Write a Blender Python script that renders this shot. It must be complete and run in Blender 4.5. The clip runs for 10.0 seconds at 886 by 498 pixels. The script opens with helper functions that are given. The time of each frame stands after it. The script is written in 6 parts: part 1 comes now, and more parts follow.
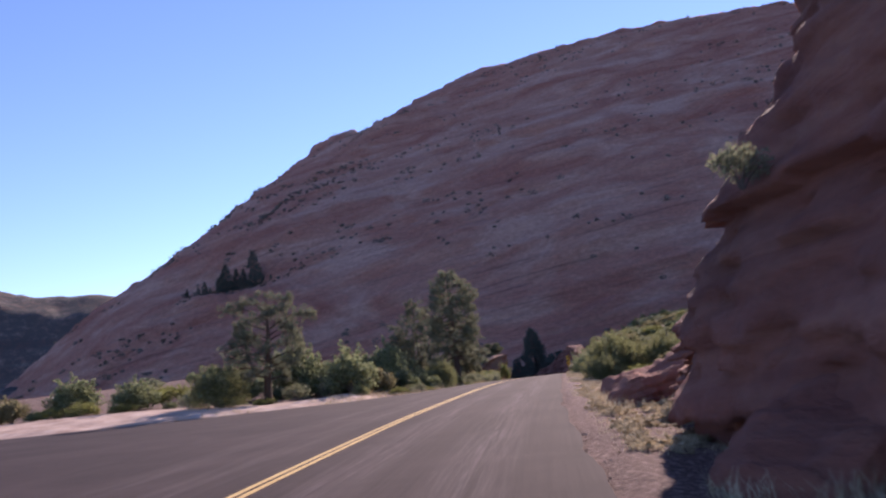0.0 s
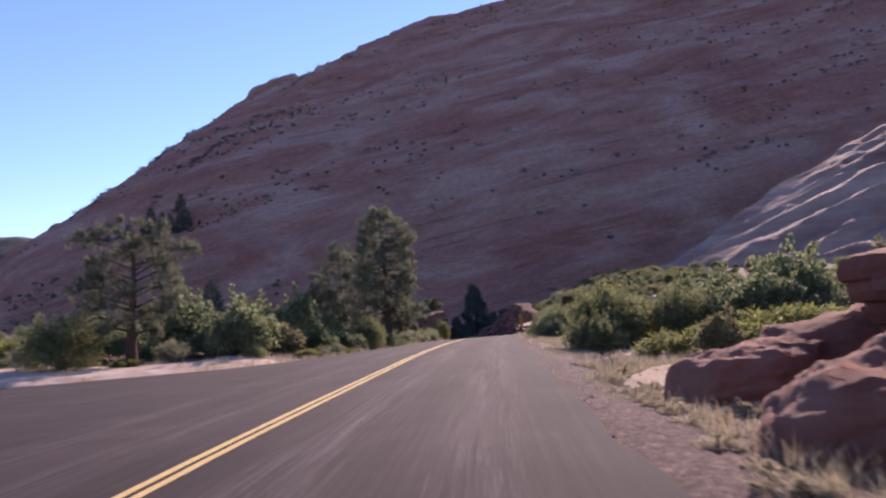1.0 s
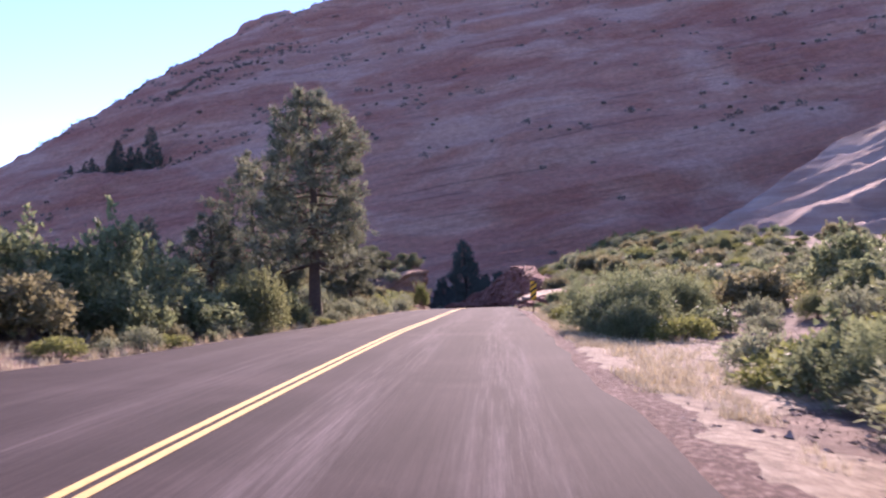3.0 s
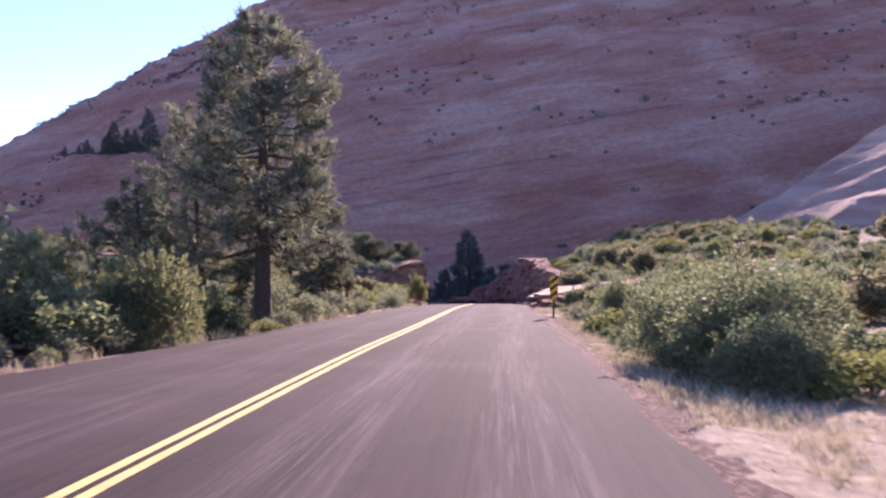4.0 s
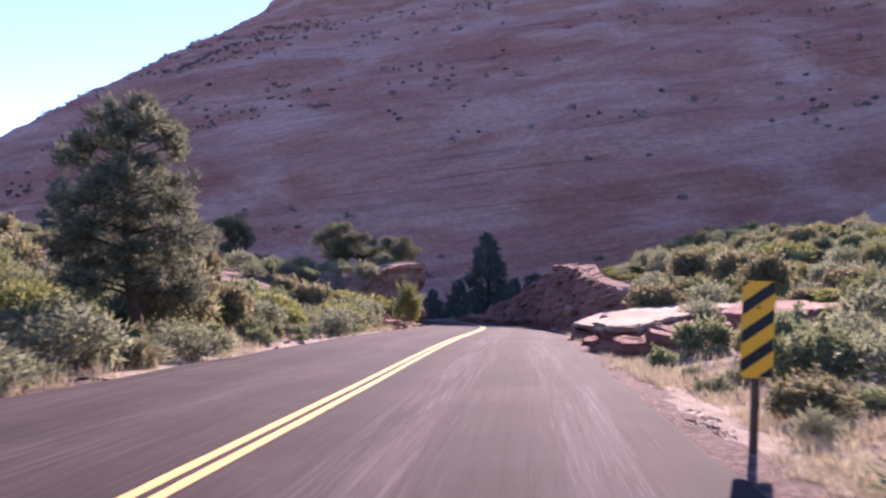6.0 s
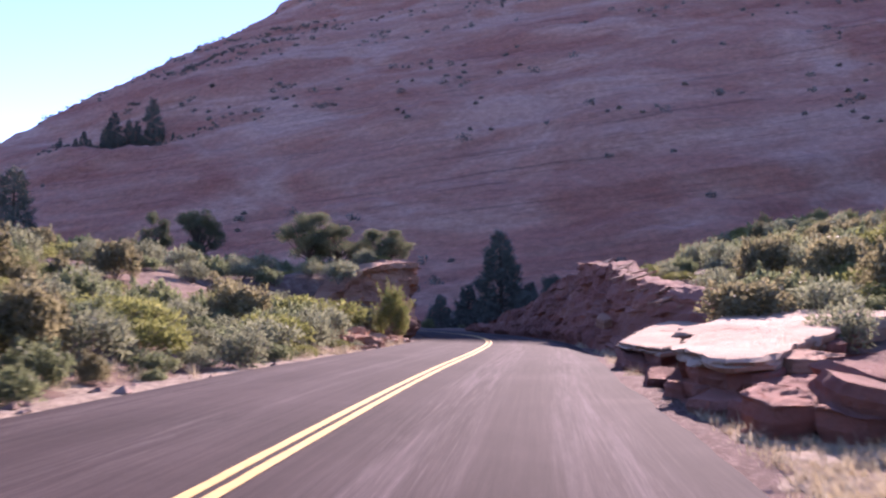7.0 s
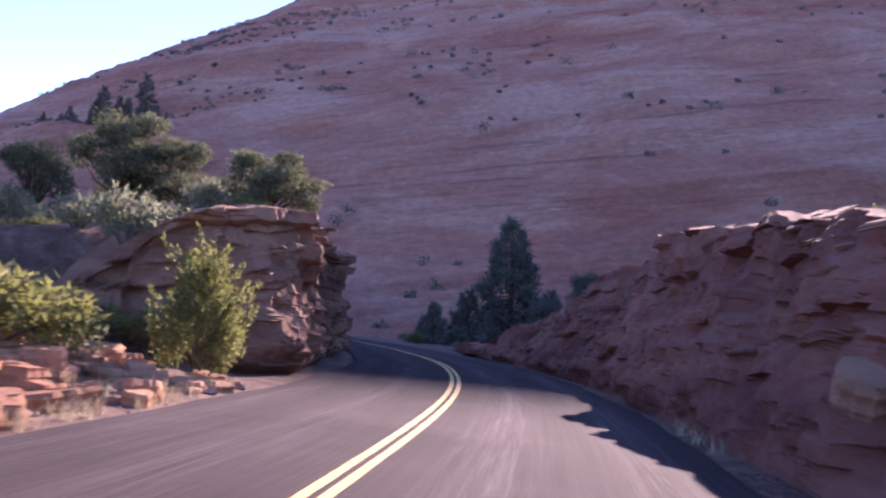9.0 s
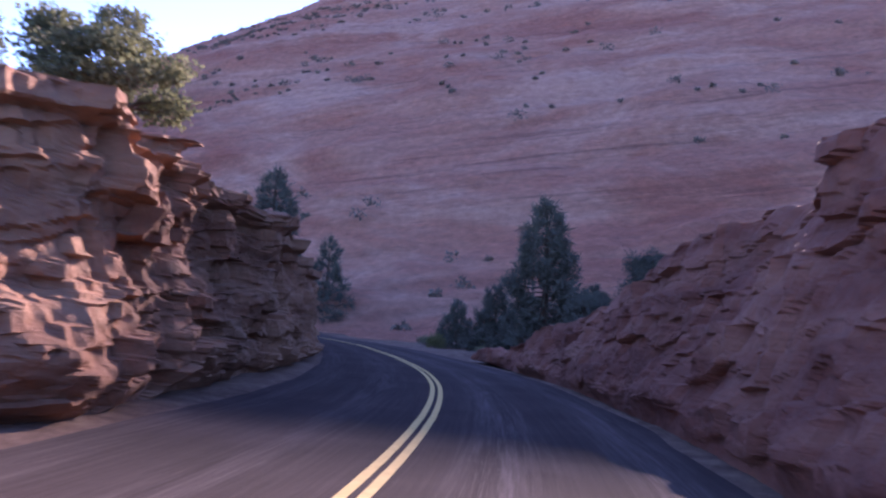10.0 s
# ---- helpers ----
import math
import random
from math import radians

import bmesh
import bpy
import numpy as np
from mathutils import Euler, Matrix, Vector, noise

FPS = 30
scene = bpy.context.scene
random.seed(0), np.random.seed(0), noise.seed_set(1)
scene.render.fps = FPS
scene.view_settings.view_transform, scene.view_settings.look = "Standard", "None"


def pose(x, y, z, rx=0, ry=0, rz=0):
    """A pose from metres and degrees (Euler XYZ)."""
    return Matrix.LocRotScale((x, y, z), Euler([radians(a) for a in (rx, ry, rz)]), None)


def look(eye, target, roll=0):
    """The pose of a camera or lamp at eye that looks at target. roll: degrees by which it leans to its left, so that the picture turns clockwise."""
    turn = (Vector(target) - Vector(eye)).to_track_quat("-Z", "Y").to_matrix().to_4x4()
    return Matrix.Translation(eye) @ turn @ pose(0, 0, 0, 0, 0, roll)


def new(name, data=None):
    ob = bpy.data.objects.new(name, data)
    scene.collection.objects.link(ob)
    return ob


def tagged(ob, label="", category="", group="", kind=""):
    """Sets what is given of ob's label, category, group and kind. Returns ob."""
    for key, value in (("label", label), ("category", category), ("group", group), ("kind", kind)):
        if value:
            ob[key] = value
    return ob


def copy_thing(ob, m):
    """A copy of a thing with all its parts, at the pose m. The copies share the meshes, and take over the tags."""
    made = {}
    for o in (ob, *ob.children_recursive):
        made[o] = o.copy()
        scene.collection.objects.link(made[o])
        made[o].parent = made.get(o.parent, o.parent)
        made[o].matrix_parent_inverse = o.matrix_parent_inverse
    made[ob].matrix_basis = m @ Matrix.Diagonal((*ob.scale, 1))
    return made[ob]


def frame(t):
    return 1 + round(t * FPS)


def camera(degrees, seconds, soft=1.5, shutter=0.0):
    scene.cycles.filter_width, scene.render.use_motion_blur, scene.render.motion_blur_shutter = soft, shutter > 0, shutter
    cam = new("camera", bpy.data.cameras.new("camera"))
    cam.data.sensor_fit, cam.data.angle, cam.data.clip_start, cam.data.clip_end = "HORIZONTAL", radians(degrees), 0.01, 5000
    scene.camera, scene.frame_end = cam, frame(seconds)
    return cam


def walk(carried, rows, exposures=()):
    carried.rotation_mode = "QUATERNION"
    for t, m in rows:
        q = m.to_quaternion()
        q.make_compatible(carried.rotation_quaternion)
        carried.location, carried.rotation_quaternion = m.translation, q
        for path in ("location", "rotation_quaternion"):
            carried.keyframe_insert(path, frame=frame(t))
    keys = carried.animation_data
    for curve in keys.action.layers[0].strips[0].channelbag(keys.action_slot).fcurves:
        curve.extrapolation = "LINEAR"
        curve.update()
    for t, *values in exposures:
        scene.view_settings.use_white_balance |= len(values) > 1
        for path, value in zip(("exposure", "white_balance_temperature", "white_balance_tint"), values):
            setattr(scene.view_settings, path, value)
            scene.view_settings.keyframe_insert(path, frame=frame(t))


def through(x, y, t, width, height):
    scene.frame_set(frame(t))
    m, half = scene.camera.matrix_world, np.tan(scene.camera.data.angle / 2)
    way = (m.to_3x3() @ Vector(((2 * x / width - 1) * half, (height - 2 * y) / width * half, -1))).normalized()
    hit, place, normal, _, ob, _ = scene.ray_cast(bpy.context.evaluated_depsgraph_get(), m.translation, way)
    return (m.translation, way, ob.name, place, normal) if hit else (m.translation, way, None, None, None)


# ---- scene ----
cam = camera(54.0, 10.0, soft=2.3, shutter=0.25)
PATH = [
    (0, (1.64, -1.791, 1.128), (1.612, 0.195, 1.362), -6.7),
    (0.5, (1.606, 3.628, 1.04), (1.642, 5.619, 1.226), -5.5),
    (1, (1.876, 9.149, 0.959), (1.973, 11.143, 1.081), -4.9),
    (1.5, (2.286, 14.499, 0.925), (2.427, 16.493, 0.983), -3.7),
    (2, (2.76, 19.472, 0.866), (2.873, 21.469, 0.839), -3.1),
    (2.5, (3.269, 24.839, 0.748), (3.377, 26.836, 0.784), -2.3),
    (4, (4.436, 36.866, 0.491), (4.53, 38.864, 0.503), -0.6),
    (4.5, (4.913, 41.618, 0.367), (5.004, 43.616, 0.382), 0.1),
    (5, (5.428, 46.259, 0.235), (5.525, 48.256, 0.242), 0.1),
    (5.5, (5.923, 50.887, 0.057), (5.991, 52.885, 0.079), 1.0),
    (7, (7.422, 64.835, -0.446), (7.42, 66.835, -0.39), 1.0),
    (7.5, (7.971, 69.916, -0.641), (7.965, 71.915, -0.6), 1.4),
    (8, (8.451, 74.988, -0.839), (8.444, 76.987, -0.798), 2.3),
    (8.5, (8.906, 79.826, -1.037), (8.897, 81.825, -0.977), 3.1),
    (9, (9.361, 84.788, -1.28), (9.309, 86.786, -1.198), 4.1),
    (9.5, (9.78, 89.554, -1.449), (9.69, 91.55, -1.368), 4.5),
    (10, (10.168, 94.107, -1.717), (10.027, 96.1, -1.635), 4.0),
]
EXPOSURES = [(0.0, 0.78, 6900, 36), (1.0, 0.8, 6900, 37), (1.6, 1.1, 6850, 38), (2.2, 1.5, 6800, 41), (4.0, 1.62, 6750, 44), (8.0, 1.7, 6700, 46), (9.0, 1.85, 6700, 47), (10.0, 2.1, 6700, 48)]
walk(cam, [(t, look(eye, target, roll)) for t, eye, target, roll in PATH], EXPOSURES)

# ---- light ----
SUN_AZ, SUN_EL = 21.5, 23.6          # degrees: bearing to the right of +y, height over the horizon
world = bpy.data.worlds.new("sky")
scene.world = world
world.use_nodes = True
wn = world.node_tree.nodes
sky = wn.new("ShaderNodeTexSky")
sky.sky_type = "NISHITA"
sky.sun_disc = False
sky.sun_elevation, sky.sun_rotation = radians(SUN_EL), radians(SUN_AZ)
sky.altitude, sky.air_density, sky.dust_density, sky.ozone_density = 1900, 1.0, 0.02, 6.0
wn["Background"].inputs["Strength"].default_value = 0.135
world.node_tree.links.new(sky.outputs["Color"], wn["Background"].inputs["Color"])
sun_data = bpy.data.lights.new("sun", "SUN")
sun_data.energy, sun_data.angle, sun_data.color = 4.6, radians(0.55), (1.0, 0.93, 0.82)
sun_lamp = new("sun", sun_data)
sa, se = radians(SUN_AZ), radians(SUN_EL)
SUN_WAY = Vector((math.sin(sa) * math.cos(se), math.cos(sa) * math.cos(se), math.sin(se)))
sun_lamp.matrix_world = look(SUN_WAY * 300, (0, 0, 0))


# ---- materials ----
def material(name, rough=0.9):
    m = bpy.data.materials.new(name)
    m.use_nodes = True
    b = m.node_tree.nodes["Principled BSDF"]
    b.inputs["Roughness"].default_value = rough
    b.inputs["Specular IOR Level"].default_value = 0.25
    return m, m.node_tree, b


def node(tree, kind, **inputs):
    n = tree.nodes.new(kind)
    for k, v in inputs.items():
        n.inputs[k.replace("_", " ")].default_value = v
    return n


def coords(tree, scale=(1, 1, 1), turn=(0, 0, 0), source="Object"):
    c = tree.nodes.new("ShaderNodeTexCoord")
    mp = tree.nodes.new("ShaderNodeMapping")
    mp.inputs["Scale"].default_value = scale
    mp.inputs["Rotation"].default_value = [radians(a) for a in turn]
    tree.links.new(c.outputs[source], mp.inputs["Vector"])
    return mp.outputs["Vector"]


def world_coords(tree, scale=(1, 1, 1), turn=(0, 0, 0)):
    """Places in metres, turned first and stretched after."""
    geo = tree.nodes.new("ShaderNodeNewGeometry")
    tilt = tree.nodes.new("ShaderNodeMapping")
    tilt.inputs["Rotation"].default_value = [radians(v) for v in turn]
    tree.links.new(geo.outputs["Position"], tilt.inputs["Vector"])
    size = tree.nodes.new("ShaderNodeMapping")
    size.inputs["Scale"].default_value = scale
    tree.links.new(tilt.outputs[0], size.inputs["Vector"])
    return size.outputs[0]


def noise_of(tree, vec, scale, detail=4.0, rough=0.55, warp=0.0):
    n = node(tree, "ShaderNodeTexNoise", Scale=scale, Detail=detail, Roughness=rough, Distortion=warp)
    tree.links.new(vec, n.inputs["Vector"])
    return n.outputs["Fac"]


def ramp(tree, fac, *stops):
    r = tree.nodes.new("ShaderNodeValToRGB")
    e = r.color_ramp.elements
    while len(e) < len(stops):
        e.new(0.5)
    for el, (p, c) in zip(e, stops):
        el.position, el.color = p, (*c, 1) if len(c) == 3 else c
    tree.links.new(fac, r.inputs["Fac"])
    return r.outputs["Color"]


def mix(tree, fac, a, b, how="MIX"):
    n = tree.nodes.new("ShaderNodeMix")
    n.data_type, n.blend_type = "RGBA", how
    for sock, v in ((n.inputs[0], fac), (n.inputs[6], a), (n.inputs[7], b)):
        if isinstance(v, (int, float)):
            sock.default_value = v
        elif isinstance(v, tuple):
            sock.default_value = (*v, 1)
        else:
            tree.links.new(v, sock)
    return n.outputs[2]


def bump(tree, bsdf, height, strength=0.5, distance=0.05):
    n = node(tree, "ShaderNodeBump", Strength=strength, Distance=distance)
    tree.links.new(height, n.inputs["Height"])
    tree.links.new(n.outputs["Normal"], bsdf.inputs["Normal"])


def sandstone(name, dark, mid, pale, bed=1.0, tilt=6.0, relief=0.08, size=1.0):
    """Bedded sandstone: thin tilted beds, broad stains, grain."""
    m, t, b = material(name, 0.92)
    beds = world_coords(t, (0.05 * bed, 0.05 * bed, 1.1 * bed), (tilt, -tilt * 0.6, 0))
    bands = noise_of(t, beds, 1.0, 8, 0.62, 0.35)
    cross = noise_of(t, world_coords(t, (0.09 * bed, 0.2 * bed, 2.6 * bed), (-18, 12, 8)), 1.0, 5, 0.6, 0.5)
    blot = noise_of(t, world_coords(t), 0.16 * size, 5, 0.6, 0.8)
    grain = noise_of(t, world_coords(t), 9.0 * size, 6, 0.7)
    c = ramp(t, bands, (0.3, dark), (0.47, mid), (0.6, pale), (0.75, mid))
    c = mix(t, 0.35, c, ramp(t, cross, (0.35, dark), (0.62, pale)))
    c = mix(t, 0.5, c, ramp(t, blot, (0.36, tuple(0.7 * v for v in dark)), (0.5, mid), (0.68, pale)))
    c = mix(t, 0.22, c, ramp(t, grain, (0.3, tuple(0.5 * v for v in dark)), (0.7, pale)), "OVERLAY")
    t.links.new(c, b.inputs["Base Color"])
    add = t.nodes.new("ShaderNodeMath")
    add.operation = "MULTIPLY_ADD"
    t.links.new(bands, add.inputs[0])
    add.inputs[1].default_value = 1.6
    t.links.new(grain, add.inputs[2])
    bump(t, b, add.outputs[0], 0.8, relief)
    return m


def mountain_stone():
    """Pale pinkish slickrock: long thin beds that rise gently to the east, broad rusty and cream stains, dark partings."""
    m, t, b = material("slickrock", 0.95)
    bands = noise_of(t, world_coords(t, (0.01, 0.014, 0.14), (2, 9, 0)), 1.0, 7, 0.6, 0.7)
    thin = noise_of(t, world_coords(t, (0.028, 0.03, 0.75), (2, 9, 0)), 1.0, 8, 0.72, 0.5)
    cross = noise_of(t, world_coords(t, (0.04, 0.05, 0.5), (2, 17, 0)), 1.0, 7, 0.7, 0.6)
    blot = noise_of(t, world_coords(t, (1, 1, 3.2), (0, 9, 0)), 0.02, 8, 0.66, 1.1)
    grain = noise_of(t, world_coords(t, (1, 1, 1.6)), 0.7, 9, 0.76)
    c = ramp(t, bands, (0.32, (0.38, 0.19, 0.15)), (0.46, (0.5, 0.28, 0.225)), (0.56, (0.58, 0.38, 0.31)), (0.7, (0.48, 0.24, 0.19)))
    c = mix(t, 0.3, c, ramp(t, thin, (0.34, (0.25, 0.13, 0.11)), (0.45, (0.46, 0.27, 0.22)), (0.55, (0.56, 0.36, 0.295)), (0.66, (0.68, 0.49, 0.41))))
    c = mix(t, 0.25, c, ramp(t, cross, (0.36, (0.3, 0.14, 0.115)), (0.5, (0.52, 0.3, 0.24)), (0.64, (0.66, 0.47, 0.4))))
    c = mix(t, 0.58, c, ramp(t, blot, (0.37, (0.4, 0.15, 0.11)), (0.47, (0.5, 0.26, 0.2)), (0.53, (0.56, 0.36, 0.29)), (0.62, (0.68, 0.53, 0.46))))
    parting = noise_of(t, world_coords(t, (0.03, 0.035, 0.95), (2, 9, 0)), 1.0, 6, 0.62, 0.6)
    c = mix(t, ramp(t, parting, (0.33, (0.4, 0.4, 0.4)), (0.4, (0, 0, 0))), c, (0.16, 0.08, 0.07))
    c = mix(t, 0.4, c, ramp(t, grain, (0.3, (0.14, 0.13, 0.13)), (0.7, (0.9, 0.88, 0.88))), "OVERLAY")
    c = mix(t, 1.0, c, (1.15, 0.9, 0.78), "MULTIPLY")
    t.links.new(c, b.inputs["Base Color"])
    add = t.nodes.new("ShaderNodeMath")
    add.operation = "MULTIPLY_ADD"
    t.links.new(thin, add.inputs[0])
    add.inputs[1].default_value = 2.4
    t.links.new(grain, add.inputs[2])
    bump(t, b, add.outputs[0], 1.0, 1.2)
    return m


def ground_material(name="sandy_soil", broad=((0.34, (0.085, 0.044, 0.033)), (0.5, (0.155, 0.092, 0.068)), (0.66, (0.23, 0.15, 0.112))), small=((0.36, (0.07, 0.04, 0.03)), (0.52, (0.17, 0.105, 0.078)), (0.7, (0.32, 0.23, 0.17))), near=2.6, grit=26.0, relief=0.03):
    """Loose ground: broad patches, small litter, grit."""
    m, t, b = material(name, 0.97)
    big = noise_of(t, world_coords(t), 0.3, 6, 0.6, 0.6)
    mid_ = noise_of(t, world_coords(t), near, 6, 0.65)
    fine = noise_of(t, world_coords(t), grit, 5, 0.7)
    c = ramp(t, big, *broad)
    c = mix(t, 0.55, c, ramp(t, mid_, *small))
    c = mix(t, 0.45, c, ramp(t, fine, (0.3, (0.12, 0.12, 0.12)), (0.7, (0.88, 0.88, 0.88))), "OVERLAY")
    t.links.new(c, b.inputs["Base Color"])
    bump(t, b, fine, 0.8, relief)
    return m


def sand_material():
    m, t, b = material("pale_sand", 0.97)
    big = noise_of(t, world_coords(t), 0.7, 6, 0.6, 0.5)
    fine = noise_of(t, world_coords(t), 20.0, 6, 0.7)
    c = ramp(t, big, (0.34, (0.3, 0.2, 0.145)), (0.52, (0.45, 0.325, 0.25)), (0.68, (0.55, 0.43, 0.345)))
    c = mix(t, 0.4, c, ramp(t, fine, (0.3, (0.2, 0.2, 0.2)), (0.7, (0.8, 0.8, 0.8))), "OVERLAY")
    t.links.new(c, b.inputs["Base Color"])
    bump(t, b, fine, 0.7, 0.02)
    return m


def asphalt_material():
    """Aged reddish chip seal: fine aggregate, long streaks, paler worn wheel tracks. u runs across the road and v along it, in metres."""
    m, t, b = material("chip_seal", 0.95)
    b.inputs["Specular IOR Level"].default_value = 0.12
    chips = noise_of(t, world_coords(t), 55.0, 4, 0.75)
    patch = noise_of(t, world_coords(t), 0.35, 6, 0.6, 0.7)
    streak = noise_of(t, coords(t, (3.2, 0.13, 1), source="UV"), 1.0, 6, 0.66, 0.25)
    fine = noise_of(t, coords(t, (15, 0.2, 1), source="UV"), 1.0, 5, 0.7, 0.3)
    c = ramp(t, patch, (0.34, (0.031, 0.021, 0.021)), (0.55, (0.044, 0.03, 0.03)), (0.7, (0.059, 0.041, 0.04)))
    uv = t.nodes.new("ShaderNodeSeparateXYZ")
    t.links.new(coords(t, source="UV"), uv.inputs[0])
    worn = None
    for at, half in ((0.95, 0.42), (2.35, 0.4), (-1.1, 0.45), (-2.4, 0.4)):
        off = node(t, "ShaderNodeMath")
        off.operation = "SUBTRACT"
        off.inputs[1].default_value = at
        t.links.new(uv.outputs["X"], off.inputs[0])
        sq = t.nodes.new("ShaderNodeMath")
        sq.operation = "ABSOLUTE"
        t.links.new(off.outputs[0], sq.inputs[0])
        fall = t.nodes.new("ShaderNodeMapRange")
        fall.interpolation_type = "SMOOTHSTEP"
        for k, v in (("From Min", half * 1.5), ("From Max", 0.0), ("To Min", 0.0), ("To Max", 0.8 if at > 0 else 0.45)):
            fall.inputs[k].default_value = v
        t.links.new(sq.outputs[0], fall.inputs["Value"])
        if worn is None:
            worn = fall.outputs[0]
        else:
            mx = t.nodes.new("ShaderNodeMath")
            mx.operation = "MAXIMUM"
            t.links.new(worn, mx.inputs[0])
            t.links.new(fall.outputs[0], mx.inputs[1])
            worn = mx.outputs[0]
    rub = t.nodes.new("ShaderNodeMath")
    rub.operation = "MULTIPLY"
    t.links.new(worn, rub.inputs[0])
    t.links.new(ramp(t, streak, (0.42, (0, 0, 0)), (0.64, (1, 1, 1))), rub.inputs[1])
    c = mix(t, rub.outputs[0], c, (0.09, 0.068, 0.066))
    mottle = noise_of(t, coords(t, (4.5, 0.16, 1), source="UV"), 1.0, 8, 0.72, 0.3)
    bare = t.nodes.new("ShaderNodeMath")
    bare.operation = "MULTIPLY"
    t.links.new(worn, bare.inputs[0])
    t.links.new(ramp(t, mottle, (0.52, (0, 0, 0)), (0.66, (0.6, 0.6, 0.6))), bare.inputs[1])
    c = mix(t, bare.outputs[0], c, (0.165, 0.134, 0.13))
    scuff = noise_of(t, coords(t, (26, 0.6, 1), source="UV"), 1.0, 7, 0.75, 0.3)
    worn_off = t.nodes.new("ShaderNodeMath")
    worn_off.operation = "MULTIPLY"
    t.links.new(worn, worn_off.inputs[0])
    t.links.new(ramp(t, scuff, (0.5, (0, 0, 0)), (0.64, (0.5, 0.5, 0.5))), worn_off.inputs[1])
    c = mix(t, worn_off.outputs[0], c, (0.16, 0.128, 0.124))
    c = mix(t, 0.45, c, ramp(t, fine, (0.34, (0.25, 0.25, 0.25)), (0.68, (0.75, 0.75, 0.75))), "OVERLAY")
    c = mix(t, 0.4, c, ramp(t, chips, (0.3, (0.1, 0.1, 0.1)), (0.7, (0.9, 0.9, 0.9))), "OVERLAY")
    t.links.new(c, b.inputs["Base Color"])
    bump(t, b, chips, 0.45, 0.006)
    return m


def speckled(name, stops, scale=6.0, rough=0.85, relief=0.01, sheen=0.0, through=0.0):
    """A small-scale mottled surface that also differs from piece to piece."""
    m, t, b = material(name, rough)
    n = noise_of(t, world_coords(t), scale, 5, 0.65, 0.3)
    geo = t.nodes.new("ShaderNodeNewGeometry")
    obi = t.nodes.new("ShaderNodeObjectInfo")
    c = ramp(t, n, *stops)
    dark = tuple(0.55 * v for v in stops[0][1])
    c = mix(t, 0.5, c, ramp(t, geo.outputs["Random Per Island"], (0.0, dark), (0.5, stops[len(stops) // 2][1]), (1.0, stops[-1][1])))
    c = mix(t, 0.3, c, ramp(t, obi.outputs["Random"], (0.0, (0.3, 0.3, 0.3)), (1.0, (0.72, 0.7, 0.66))), "OVERLAY")
    t.links.new(c, b.inputs["Base Color"])
    if relief:
        bump(t, b, n, 0.6, relief)
    if through:
        tr = t.nodes.new("ShaderNodeBsdfTranslucent")
        t.links.new(c, tr.inputs["Color"])
        mx = t.nodes.new("ShaderNodeMixShader")
        mx.inputs[0].default_value = through
        t.links.new(b.outputs[0], mx.inputs[1])
        t.links.new(tr.outputs[0], mx.inputs[2])
        t.links.new(mx.outputs[0], t.nodes["Material Output"].inputs["Surface"])
    return m


M_MOUNTAIN = mountain_stone()
def wooded_hill():
    """A far slope of red rock under dark scattered trees."""
    m, t, b = material("wooded_hill", 0.95)
    trees = noise_of(t, world_coords(t, (1, 1, 0.6)), 0.16, 9, 0.8, 0.3)
    beds = noise_of(t, world_coords(t, (0.01, 0.01, 0.16)), 1.0, 6, 0.6, 0.4)
    rockc = ramp(t, beds, (0.35, (0.2, 0.1, 0.08)), (0.55, (0.36, 0.24, 0.19)), (0.7, (0.45, 0.36, 0.3)))
    c = mix(t, ramp(t, trees, (0.5, (0.9, 0.9, 0.9)), (0.66, (0.15, 0.15, 0.15))), rockc, (0.07, 0.075, 0.07))
    t.links.new(c, b.inputs["Base Color"])
    bump(t, b, trees, 1.0, 3.0)
    return m


M_HILL = wooded_hill()
M_RED = sandstone("red_sandstone", (0.12, 0.038, 0.028), (0.28, 0.102, 0.072), (0.47, 0.235, 0.165), 1.6, 8, 0.1)
M_CUT = sandstone("fractured_sandstone", (0.12, 0.05, 0.034), (0.33, 0.16, 0.1), (0.5, 0.31, 0.2), 2.2, 4, 0.07)
M_RUBBLE = sandstone("orange_rubble", (0.2, 0.085, 0.045), (0.42, 0.205, 0.115), (0.6, 0.38, 0.24), 2.6, 8, 0.05)
M_PALE = sandstone("pale_sandstone", (0.27, 0.155, 0.1), (0.46, 0.315, 0.215), (0.58, 0.44, 0.325), 1.2, 10, 0.07)
M_DOME = sandstone("banded_sandstone", (0.2, 0.09, 0.065), (0.4, 0.22, 0.165), (0.6, 0.43, 0.34), 0.55, 14, 0.25, 0.4)
M_SOIL = ground_material()
M_SAND = sand_material()
M_ROAD = asphalt_material()
M_LITTER = ground_material("dry_litter", ((0.34, (0.17, 0.12, 0.085)), (0.5, (0.28, 0.21, 0.15)), (0.66, (0.4, 0.31, 0.23))), ((0.36, (0.13, 0.085, 0.06)), (0.52, (0.33, 0.25, 0.18)), (0.7, (0.52, 0.43, 0.32))), 7.0, 40.0, 0.03)
M_YELLOW = speckled("road_paint_yellow", ((0.3, (0.4, 0.25, 0.08)), (0.55, (0.62, 0.41, 0.145)), (0.75, (0.72, 0.52, 0.24))), 9.0, 0.75, 0.002)
M_GRAVEL = speckled("gravel", ((0.3, (0.11, 0.062, 0.05)), (0.5, (0.22, 0.14, 0.11)), (0.7, (0.42, 0.32, 0.26))), 12.0, 0.95, 0.004)
